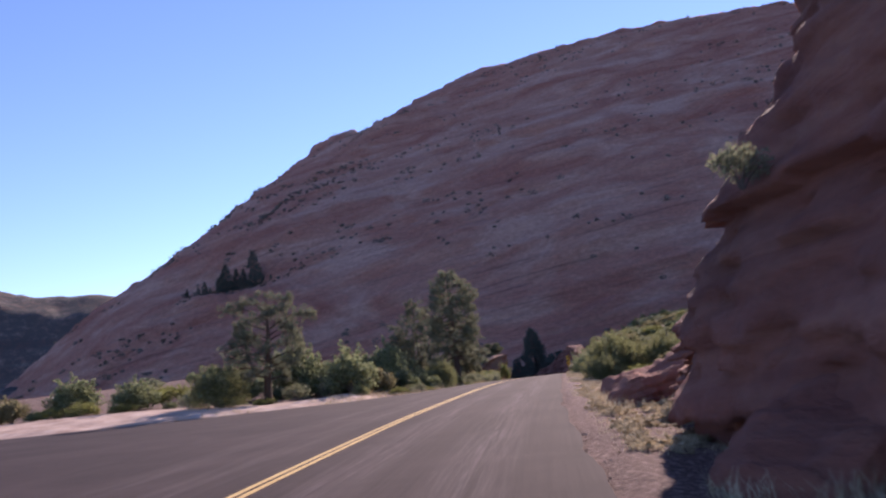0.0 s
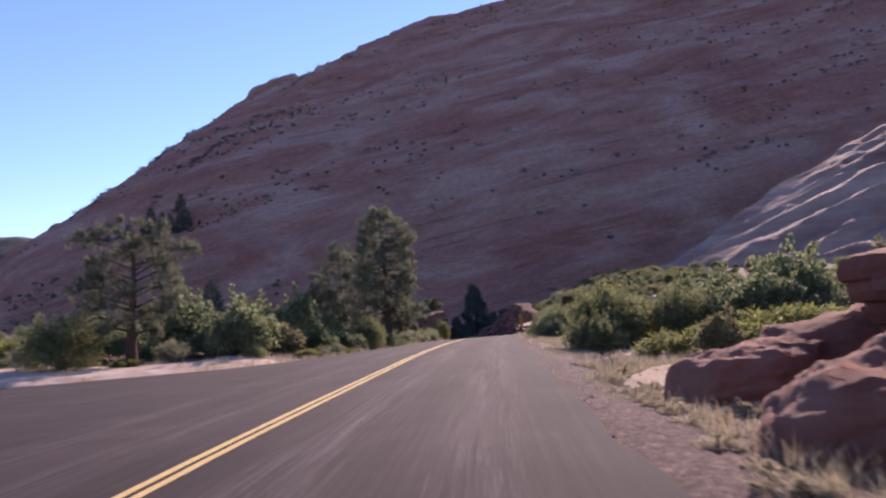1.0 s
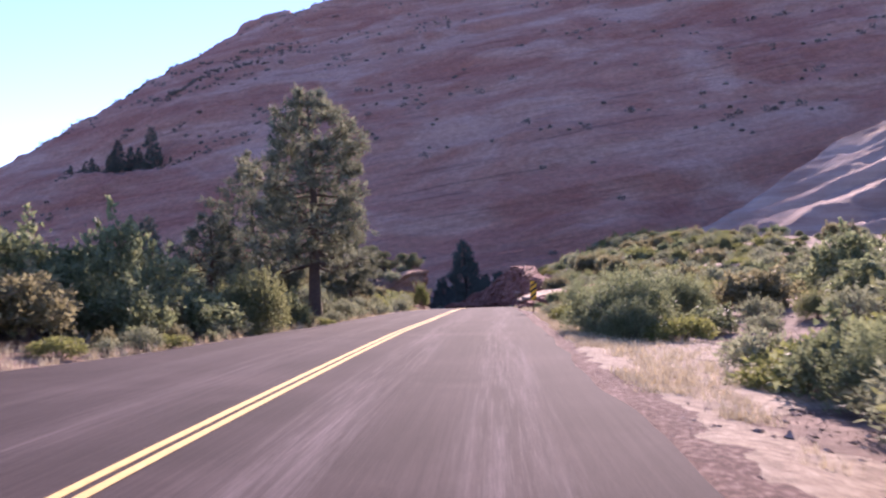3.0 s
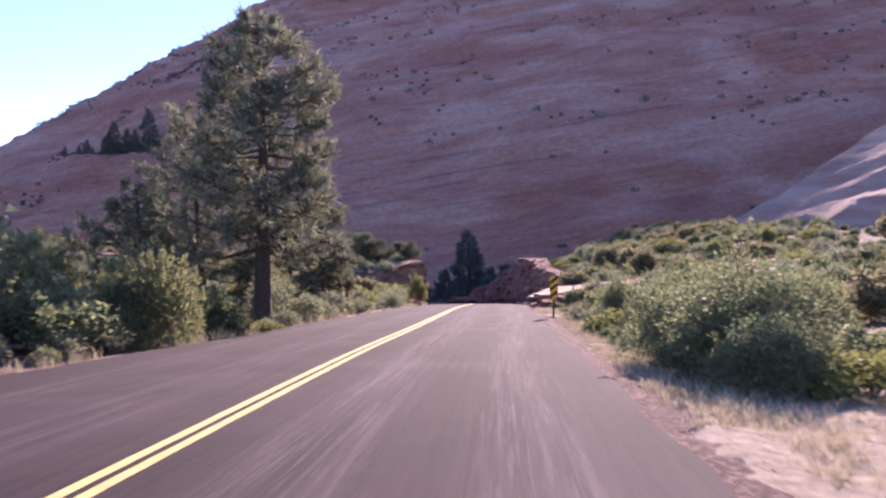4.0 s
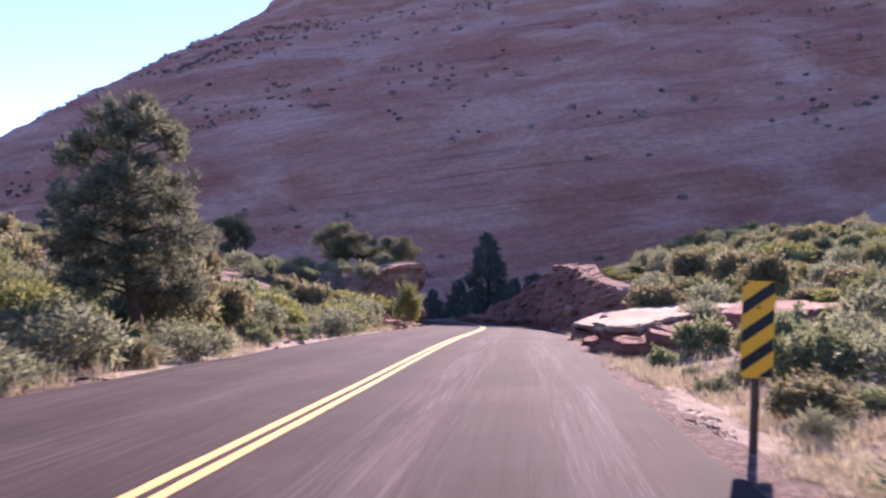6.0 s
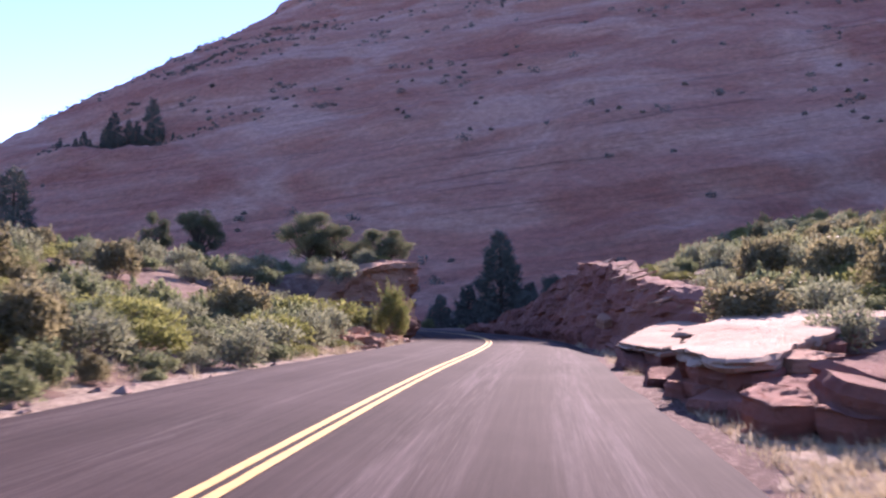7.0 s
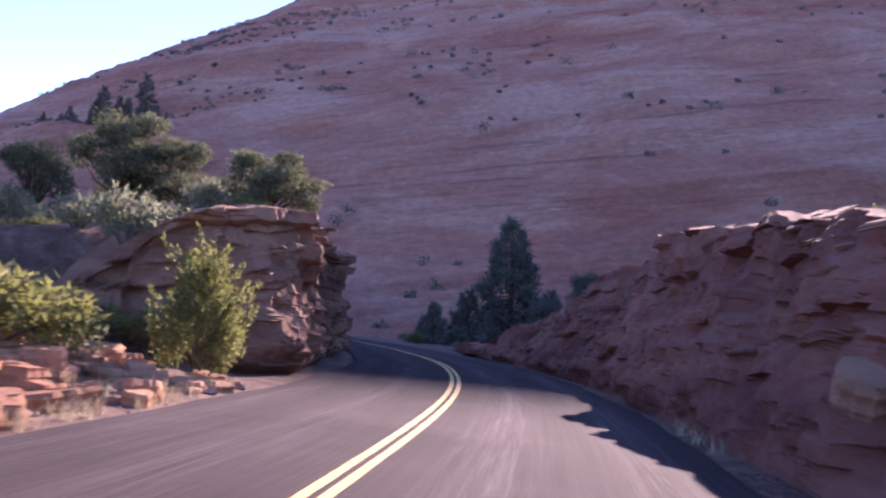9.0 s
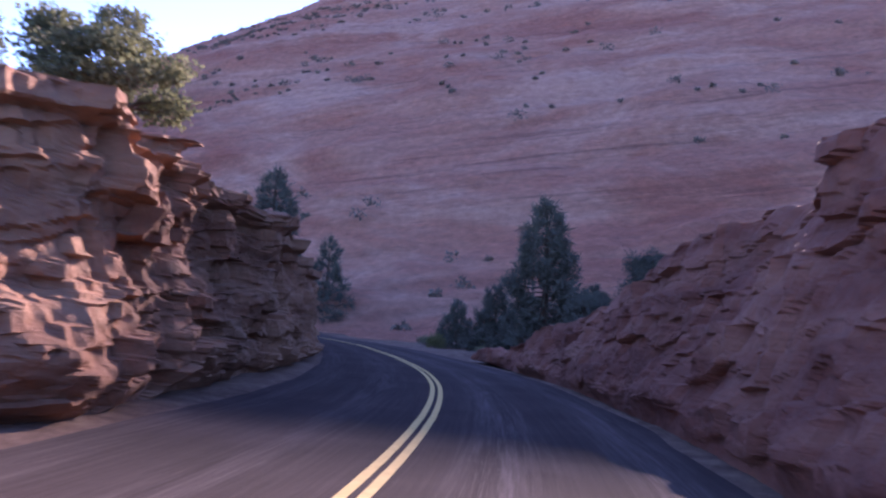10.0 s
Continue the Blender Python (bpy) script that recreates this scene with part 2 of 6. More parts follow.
M_BARK = speckled("pine_bark", ((0.3, (0.03, 0.0192, 0.0144)), (0.5, (0.078, 0.048, 0.033)), (0.7, (0.144, 0.096, 0.066))), 14.0, 0.95, 0.03)
M_TWIG = speckled("grey_twigs", ((0.3, (0.07, 0.055, 0.045)), (0.5, (0.15, 0.12, 0.1)), (0.7, (0.24, 0.2, 0.17))), 20.0, 0.95, 0.01)
M_NEEDLE = speckled("pine_needles", ((0.3, (0.0738, 0.08446, 0.05412)), (0.5, (0.1476, 0.1607, 0.1033)), (0.7, (0.2558, 0.2657, 0.182))), 3.0, 0.7, 0, 0, 0.45)
M_OAK = speckled("oak_leaves", ((0.3, (0.085, 0.105, 0.05)), (0.5, (0.178, 0.208, 0.104)), (0.7, (0.298, 0.32, 0.176))), 3.0, 0.6, 0, 0, 0.55)
M_SAGE = speckled("sage_leaves", ((0.3, (0.106, 0.12, 0.0708)), (0.5, (0.208, 0.223, 0.136)), (0.7, (0.334, 0.349, 0.223))), 3.0, 0.7, 0, 0, 0.55)
M_LIME = speckled("rabbitbrush_leaves", ((0.3, (0.108, 0.121, 0.0341)), (0.5, (0.193, 0.207, 0.0672)), (0.7, (0.305, 0.3, 0.116))), 3.0, 0.65, 0, 0, 0.55)
M_RUST = speckled("turning_leaves", ((0.3, (0.12, 0.108, 0.054)), (0.5, (0.21, 0.192, 0.102)), (0.7, (0.324, 0.294, 0.168))), 3.0, 0.65, 0, 0, 0.55)
M_WILLOW = speckled("feathery_leaves", ((0.3, (0.1, 0.112, 0.044)), (0.5, (0.195, 0.208, 0.092)), (0.7, (0.31, 0.315, 0.16))), 3.0, 0.65, 0, 0, 0.55)
M_JUNIPER = speckled("juniper_leaves", ((0.3, (0.0561, 0.0646, 0.0357)), (0.5, (0.112, 0.126, 0.0697)), (0.7, (0.191, 0.204, 0.119))), 3.0, 0.65, 0, 0, 0.45)
# Needles lightened so that the colour carries the distance haze.
M_FIR = speckled("hazed_conifer_needles", ((0.3, (0.06, 0.069, 0.057)), (0.5, (0.102, 0.114, 0.09)), (0.7, (0.15, 0.165, 0.128))), 1.5, 0.6, 0, 0, 0.2)
# Paled and browned: the veiling haze is put into the leaves' colour.
M_FAR_SHRUB = speckled("hazed_shrub_leaves", ((0.3, (0.136, 0.113, 0.0911)), (0.5, (0.201, 0.167, 0.131)), (0.7, (0.274, 0.228, 0.182))), 0.6, 0.9, 0, 0, 0.2)
M_SHOULDER = ground_material("shoulder_gravel", ((0.34, (0.06, 0.026, 0.021)), (0.5, (0.1, 0.047, 0.038)), (0.66, (0.15, 0.078, 0.064))), ((0.38, (0.03, 0.013, 0.011)), (0.5, (0.1, 0.05, 0.041)), (0.64, (0.4, 0.27, 0.22))), 15.0, 60.0, 0.03)
M_STRAW = speckled("dry_grass", ((0.3, (0.32, 0.25, 0.15)), (0.5, (0.5, 0.42, 0.27)), (0.7, (0.66, 0.58, 0.42))), 4.0, 0.8, 0, 0, 0.35)
M_SIGN_YELLOW = speckled("sign_yellow", ((0.3, (0.82, 0.36, 0.012)), (0.55, (0.9, 0.42, 0.015)), (0.75, (0.92, 0.47, 0.04))), 5.0, 0.45, 0.0)
M_SIGN_BLACK = speckled("sign_black", ((0.3, (0.012, 0.012, 0.012)), (0.6, (0.02, 0.02, 0.02)), (0.8, (0.035, 0.033, 0.03))), 8.0, 0.5, 0.0)
M_POST = speckled("rusted_steel", ((0.3, (0.05, 0.03, 0.022)), (0.5, (0.1, 0.06, 0.042)), (0.7, (0.17, 0.1, 0.065))), 16.0, 0.7, 0.004)


# ---- numbers of the plan ----
def hashed(ix, iy, seed):
    h = (ix.astype(np.int64) * 374761393 + iy.astype(np.int64) * 668265263 + seed * 974711) & 0x7FFFFFFF
    h = ((h ^ (h >> 13)) * 1274126177) & 0x7FFFFFFF
    return ((h ^ (h >> 16)) & 0xFFFF) / 65535.0


def value_noise(x, y, seed=0):
    ix, iy = np.floor(x), np.floor(y)
    fx, fy = x - ix, y - iy
    fx, fy = fx * fx * (3 - 2 * fx), fy * fy * (3 - 2 * fy)
    a, b = hashed(ix, iy, seed), hashed(ix + 1, iy, seed)
    c, d = hashed(ix, iy + 1, seed), hashed(ix + 1, iy + 1, seed)
    return (a + (b - a) * fx) * (1 - fy) + (c + (d - c) * fx) * fy - 0.5


def fbm(x, y, octaves=4, seed=0):
    out, amp = 0.0, 1.0
    for k in range(octaves):
        out = out + amp * value_noise(x * 2**k, y * 2**k, seed + 7 * k)
        amp *= 0.5
    return out


def step(x, a, b):
    u = np.clip((np.asarray(x, float) - a) / (b - a), 0, 1)
    return u * u * (3 - 2 * u)


# the double line's place across (x) at each y, and the pavement's width to its right and left
LINE_Y = [-60, -20, 7, 16.6, 26, 34.7, 43, 50.4, 56, 65.2, 75.1, 80.7, 86.5, 90.4, 95.6, 100, 104.6, 108, 112.6, 118.5, 127.8, 142, 155, 168, 185, 230]
LINE_X = [-5.6, -2.9, -0.83, 0.05, 1.11, 2.02, 2.95, 3.8, 4.57, 5.66, 6.71, 7.37, 8.14, 8.58, 9.08, 9.33, 9.36, 9.25, 8.93, 8.1, 6.2, 2.6, -1.8, -8.0, -20.0, -55.0]


def smooth_table(xs, ys, wide):
    """A table drawn as a smooth curve."""
    g = np.arange(xs[0], xs[-1] + 0.01, 0.25)
    v = np.interp(g, xs, ys)
    k = np.hanning(int(wide / 0.25) | 1)
    k /= k.sum()
    pad = len(k) // 2
    ext = np.concatenate([v[0] + (v[1] - v[0]) * np.arange(-pad, 0), v, v[-1] + (v[-1] - v[-2]) * np.arange(1, pad + 1)])
    return g, np.convolve(ext, k, "valid")


LINE_G, LINE_V = smooth_table(LINE_Y, LINE_X, 9.0)


def line_x(y):
    return np.interp(y, LINE_G, LINE_V)


def road_z(y):
    y = np.asarray(y, float)
    z = np.where(y < 0, -0.007 * y, -0.00698 * y - 0.000246 * y * y)
    z = np.where(y > 94, -2.83 - 0.0532 * (y - 94), z)
    return np.where(y > 165, -6.61 - 0.01 * (y - 165), z)


def turnout(x, y):
    """The paved turnout on the left stays more level than the road."""
    return 0.014 * np.clip(line_x(y) - np.asarray(x, float) - 5, 0, 32) * (1 - step(y, 40, 52))


def right_w(y):
    return np.interp(y, [-60, 8, 22, 30, 43, 50, 60, 80, 95, 110, 230], [3.6, 3.55, 3.33, 3.36, 3.27, 3.25, 3.17, 3.1, 3.0, 2.9, 2.9])


def left_w(y):
    return np.interp(y, [-60, -20, 10, 30, 34, 36, 38, 41, 45, 53, 65, 80, 95, 110, 230], [6, 14, 24, 26, 20, 10.5, 6.6, 5.0, 3.9, 3.2, 2.95, 2.9, 2.8, 2.8, 2.8])


def ground_z(x, y):
    """The height of the ground's sheet."""
    x, y = np.asarray(x, float), np.asarray(y, float)
    zr = road_z(np.clip(y, -60, 230)) + turnout(x, np.clip(y, -60, 230))
    d = x - line_x(y)
    dr, dl = d - right_w(y), -d - left_w(y)
    rough = 0.1 * fbm(x * 0.8, y * 0.8, 3, 3) + 0.35 * fbm(x * 0.12, y * 0.12, 3, 11)
    # right bank: the rock face stands before it
    bank = np.interp(y, [66, 74, 80, 90, 96, 100, 106, 112, 118, 126, 134, 142, 152], [0, 0.4, 0.8, 1.8, 2.5, 2.8, 2.9, 2.4, 1.4, 0.5, 0.0, 0.0, 0.0])
    start = np.interp(y, [70, 84, 90, 96, 150], [0.3, 1.0, 1.2, 0.9, 0.9]) + np.interp(y, [80, 90], [0.0, 0.5]) * bank
    lift = bank * step(dr, start, start + 1.6) + np.interp(y, [15, 30, 45, 60, 80, 100, 130, 150], [0.02, 0.06, 0.16, 0.12, 0.16, 0.2, 0.06, 0.0]) * np.clip(dr - 4, 0, 12) + np.interp(y, [101, 112, 120, 128, 145, 165, 190], [0, 0.3, 0.45, 0.42, 0.34, 0.3, 0]) * np.clip(dr - np.interp(y, [104, 128], [5.0, 8]), 0, 7)
    zright = zr - 0.12 * step(dr, 0, 1.2) + lift
    # left bank
    behind = y - np.interp(x, [0.5, 2.0, 3.9, 5.9], [0.0, 0.9, 2.2, 3.4]) * step(y, 92, 98)
    bl = np.interp(behind, [60, 70, 90, 95, 98.6, 100.4, 103, 110, 125, 150, 180], [0.0, 0.2, 0.3, 0.35, 0.45, 2.2, 2.7, 2.9, 3.3, 3.0, 0.5])
    lw = np.interp(y, [90, 95, 97, 101], [0.15, 0.6, 1.4, 1.5])
    gentle = np.interp(y, [60, 70, 85, 100, 115, 130, 150, 180], [0.0, 0.2, 0.6, 1.5, 2.6, 3.3, 3.0, 0.5])
    away = step(dl, 3.5, 9.0)
    bl = bl * (1 - away) + gentle * away
    zleft = zr + bl * step(dl, lw, lw + np.interp(y, [90, 101], [2.8, 1.6])) + np.interp(y, [30, 50, 70, 85, 130, 160], [0.0, 0.0, 0.05, 0.09, 0.05, 0.02]) * np.clip(dl - 1, 0, 25)
    # the sand beyond the turnout rises a little
    zleft = zleft + np.interp(x, [-16, -7], [0.9, 0.4]) * step(y, 32, 52) * step(dl, 0.0, 3.0) * np.interp(x, [-5, 0], [1, 0])
    zleft = zleft - 0.08 * step(dl, 0, 0.8) * (1 - step(y, 90, 96))
    z = np.where(dr > 0, zright, np.where(dl > 0, zleft, zr))
    side = np.maximum(dr, dl)
    z = z + rough * step(side, 0.4, 3.0)
    z = z - np.where(side < 0.0, 0.06, 0.06 * (1 - step(side, 0.0, 0.5)))
    return z


def ground_at(x, y):
    return float(ground_z(np.array([x]), np.array([y]))[0])


# ---- mesh helpers ----
def mesh_of(name, verts, faces, mat, smooth=False):
    me = bpy.data.meshes.new(name)
    me.from_pydata([tuple(map(float, v)) for v in verts] if not isinstance(verts, np.ndarray) else verts.tolist(), [], faces if isinstance(faces, list) else faces.tolist())
    me.materials.append(mat)
    if smooth:
        me.polygons.foreach_set("use_smooth", [True] * len(me.polygons))
    me.update()
    return me


def place(name, me, parent=None, label=""):
    ob = new(name, me)
    if parent is not None:
        ob.parent = parent
    return tagged(ob, label)


def part(name, bm, mat, parent=None, label="", smooth=False):
    me = bpy.data.meshes.new(name)
    bm.to_mesh(me)
    bm.free()
    me.materials.append(mat)
    if smooth:
        me.polygons.foreach_set("use_smooth", [True] * len(me.polygons))
    return place(name, me, parent, label)


def grid_faces(n, m):
    """Faces of a sheet of n rows by m columns."""
    a = (np.arange(n - 1)[:, None] * m + np.arange(m - 1)).ravel()
    return np.stack([a, a + 1, a + m + 1, a + m], 1)


def grow(start, first, last, rate=1.25):
    out, s = [start], first
    while abs(out[-1]) < last:
        out.append(out[-1] + s)
        s *= rate
    return out


# ---- ground ----
gx = np.array(sorted(set(np.round(np.concatenate([grow(-34, -1.0, 3600, 1.18)[1:], np.arange(-34, -6, 0.9), np.arange(-6, 18, 0.3), np.arange(18, 46, 0.8), grow(46, 1.2, 3600, 1.18)]), 3))))
gy = np.array(sorted(set(np.round(np.concatenate([grow(-20, -1.5, 3600, 1.25)[1:], np.arange(-20, 0, 1.0), np.arange(0, 128, 0.42), np.arange(128, 200, 1.2), grow(200, 2.5, 3600, 1.2)]), 3))))
X, Y = np.meshgrid(gx, gy)
Z = ground_z(X, Y)
far = step(np.hypot(X, Y - 60), 170, 420)
Z = Z * (1 - far) + (-14.0) * far
ground = place("ground", mesh_of("ground", np.stack([X, Y, Z], -1).reshape(-1, 3), grid_faces(len(gy), len(gx)), M_SOIL, True))
tagged(ground, "sandy red desert soil with pale dry patches", "ground", kind="structure")


def ribbon(name, y0, y1, a, b, lift, mat, label, category, spacing=0.5, cols=2):
    """A strip along the road between the offsets a(y) and b(y) from the double line."""
    ys = np.arange(y0, y1 + 0.001, spacing)
    hx = np.gradient(line_x(ys), ys)
    verts, uvs = [], []
    for k in range(cols):
        w = k / (cols - 1)
        off = a(ys) * (1 - w) + b(ys) * w
        nx, ny = 1 / np.sqrt(1 + hx * hx), -hx / np.sqrt(1 + hx * hx)
        x, y = line_x(ys) + nx * off, ys + ny * off * step(np.abs(off), 8.0, 2.0)
        verts.append(np.stack([x, y, road_z(y) + turnout(x, y) + lift], -1))
        uvs.append(np.stack([off, ys], -1))
    v, uv = np.stack(verts, 1).reshape(-1, 3), np.stack(uvs, 1).reshape(-1, 2)
    f = grid_faces(len(ys), cols)
    me = mesh_of(name, v, f, mat, True)
    lay = me.uv_layers.new(name="UVMap")
    lay.data.foreach_set("uv", uv[f].reshape(-1))
    return tagged(place(name, me), label, category, kind="structure")


def worn_edge(y, seed):
    return 0.12 * fbm(y * 0.5, y * 0 + seed, 4, seed)


ribbon("road", -58, 226, lambda y: -left_w(y) - worn_edge(y, 5), lambda y: right_w(y) + worn_edge(y, 9), 0.0, M_ROAD, "aged reddish-grey chip seal two-lane road with worn wheel tracks", "road", 0.4, 24)
for o in (-0.073, 0.073):
    ribbon("road_line", -58, 226, lambda y, o=o: 0 * y + o - 0.043 + 0.006 * fbm(y * 3, y * 0, 3, 4), lambda y, o=o: 0 * y + o + 0.043 + 0.006 * fbm(y * 3, y * 0, 3, 8), 0.006, M_YELLOW, "solid yellow painted centre line on the road", "road marking", 0.25, 2)


# ---- mountain ----
def face_z(x, y):
    """The broad face, rounded off into the left flank."""
    face, flank = -89.0 + 0.171 * x + 0.4987 * y, -15.5 + 0.5523 * x + 0.3721 * y
    low = np.minimum(face, flank)
    return low - 5.0 * np.log(np.exp((low - face) / 5.0) + np.exp((low - flank) / 5.0))


RIDGE = [(-290, 318), (-200, 345), (-147, 355), (-116, 354), (-102, 366), (-91, 390), (-83, 425), (-72, 446), (-60, 444), (-50, 437), (-37, 418), (-21, 450), (20, 495), (65, 490), (112, 487), (153, 468), (190, 425), (240, 390), (330, 340), (420, 260)]


def mountain():
    n_u, n_v = 420, 230
    r = np.array(RIDGE, float)
    s = np.concatenate([[0], np.cumsum(np.hypot(*np.diff(r, axis=0).T))])
    u = np.linspace(0, s[-1], n_u)
    rx, ry = np.interp(u, s, r[:, 0]), np.interp(u, s, r[:, 1])
    k = np.hanning(7)
    k /= k.sum()
    rx, ry = (np.convolve(np.pad(q, 3, "edge"), k, "valid") for q in (rx, ry))
    rz = face_z(rx, ry)
    # the foot of the face, downhill of each point of the ridge
    down = np.maximum((rz + 22) / 0.527, 20)
    v = np.concatenate([np.linspace(0, 1, n_v - 24), 1 + np.linspace(0.008, 0.45, 24)])
    V, _ = np.meshgrid(v, u)
    ux, uy = -0.325, -0.947
    run = down[:, None] * (1 - np.minimum(V, 1))
    back = np.maximum(V - 1, 0) * 420
    x = rx[:, None] + ux * run - (-0.5) * back * 0.2
    y = ry[:, None] + uy * run + back
    z = face_z(x - 0.1 * back, y - back) - 0.7 * back
    # hollow lower face, swelling upper face, round crest
    z = z - 5.5 * np.exp(-((z - 8) / 16.0) ** 2) - 1.0 * np.exp(-((V - 1) / 0.02) ** 2)
    # a bench with a steeper wall behind it on the left part of the face
    z = z - 9.0 * np.interp(z, [25.5, 35.0, 48.0], [0, 1, 0]) * np.exp(-((x + 70) / 24.0) ** 2)
    # gullies, ledges along tilted beds
    z = z + 5 * (fbm(x * 0.014, y * 0.014, 4, 21) - 0.12) * step(V, 0, 0.3) * (1 - 0.8 * step(V, 0.8, 1.0)) * step(x, -95, -30)
    z = z + 2.4 * np.exp(-(((x + 50) / 15) ** 2 + ((y - 430) / 18) ** 2))
    bed = z - 0.17 * x - 0.02 * y + 7 * fbm(x * 0.02, y * 0.02, 3, 5)
    for size, amp, seed in ((11.3, 2.6, 1), (5.1, 1.7, 2), (2.3, 0.8, 3)):
        w = bed / size + 0.6 * fbm(x * 0.05, y * 0.05, 3, seed)
        fr = w - np.floor(w)
        strength = np.clip(0.5 + 1.6 * fbm(x * 0.03 + seed, np.floor(w) * 3.1, 2, seed + 30), 0, 1)
        z = z + amp * strength * (step(fr, 0, 0.25) - fr)
    z = z + 1.1 * fbm(x * 0.16, y * 0.16, 4, 9) + 0.5 * fbm(x * 0.6, y * 0.6, 2, 19)
    me = mesh_of("mountain", np.stack([x, y, z], -1).reshape(-1, 3), grid_faces(n_u, n_v)[:, ::-1], M_MOUNTAIN, True)
    ob = place("mountain", me)
    tagged(ob, "huge bare slickrock sandstone mountain with thin ledges, in shade", "mountain", kind="structure")
    return x, y, z


MX, MY, MZ = mountain()


# ---- rock ----
from mathutils.bvhtree import BVHTree  # noqa: E402
def boulder_mesh(name, semi, seed, mat, square=3.2, beds=0.16, bump_=0.13, cuts=26, lean=(0, 0)):
    """A bedded, edge-worn block: a squared ellipsoid, cut into beds and broken by noise."""
    n = cuts
    g = np.linspace(-1, 1, n)
    a, b = np.meshgrid(g, g)
    o = np.ones_like(a)
    sides = [(a, b, o), (b, a, -o), (o, a, b), (-o, b, a), (b, o, a), (a, -o, b)]
    verts, faces = [], []
    for k, (p, q, r) in enumerate(sides):
        verts.append(np.stack([p, q, r], -1).reshape(-1, 3))
        faces.append(grid_faces(n, n) + k * n * n)
    v = np.concatenate(verts)
    v = v / ((np.abs(v) ** square).sum(1) ** (1 / square))[:, None]
    s = np.array(semi, float)
    p = v * s
    out = v / np.linalg.norm(v, axis=1)[:, None]
    big = max(semi)
    d = bump_ * big * 1.5 * np.array([noise.fractal(Vector(q) * (0.9 / big) + Vector((seed * 3.1, 0, 0)), 1.0, 2.0, 4) for q in p])
    h = p[:, 2] + 0.12 * p[:, 0] + 0.25 * fbm(p[:, 0] / big * 2, p[:, 1] / big * 2, 2, seed)
    row = np.floor(h / max(beds * big, 0.1) + hashed(np.array([seed]), np.array([3]), 1)[0])
    d = d + bump_ * 0.9 * big * (hashed(row, row * 0 + seed, 5) - 0.5) * (np.abs(out[:, 2]) < 0.75)
    part_ = h / max(beds * big, 0.1) + hashed(np.array([seed]), np.array([3]), 1)[0]
    gap = np.abs(part_ - np.round(part_))
    d = d - 0.03 * big * np.exp(-((gap / 0.09) ** 2)) * (hashed(np.round(part_), row * 0 + seed, 8) > 0.35) * (np.abs(out[:, 2]) < 0.85)
    d = d + 0.03 * big * np.array([noise.fractal(Vector(q) * (5 / big) + Vector((0, seed, 0)), 0.9, 2.1, 4) for q in p])
    fine = h / (0.06 * big)
    d = d + 0.022 * big * (fine - np.floor(fine) - 0.5) * (np.abs(out[:, 2]) < 0.8) * np.clip(0.4 + 2 * fbm(p[:, 0] * 2 / big, h * 5 / big, 2, seed), 0, 1)
    p = p + out * d[:, None] * np.array([1, 1, min(1.0, s[2] / big * 1.4)])
    p[:, 0] += lean[0] * p[:, 2]
    p[:, 1] += lean[1] * p[:, 2]
    me = mesh_of(name, p, np.concatenate(faces), mat)
    bm = bmesh.new()
    bm.from_mesh(me)
    bmesh.ops.remove_doubles(bm, verts=bm.verts, dist=0.002 * big)
    bmesh.ops.recalc_face_normals(bm, faces=bm.faces)
    bm.to_mesh(me)
    bm.free()
    me.polygons.foreach_set("use_smooth", [True] * len(me.polygons))
    return me


def rock(name, at, semi, seed, mat, label, turn=(0, 0, 0), sink=0.3, z=None, group="", **kw):
    ob = place(name, boulder_mesh(name, semi, seed, mat, **kw))
    base = ground_at(at[0], at[1]) if z is None else z
    ob.matrix_world = pose(at[0], at[1], base + semi[2] * (1 - sink) if z is None else z, *turn)
    return tagged(ob, label, "rock", group)


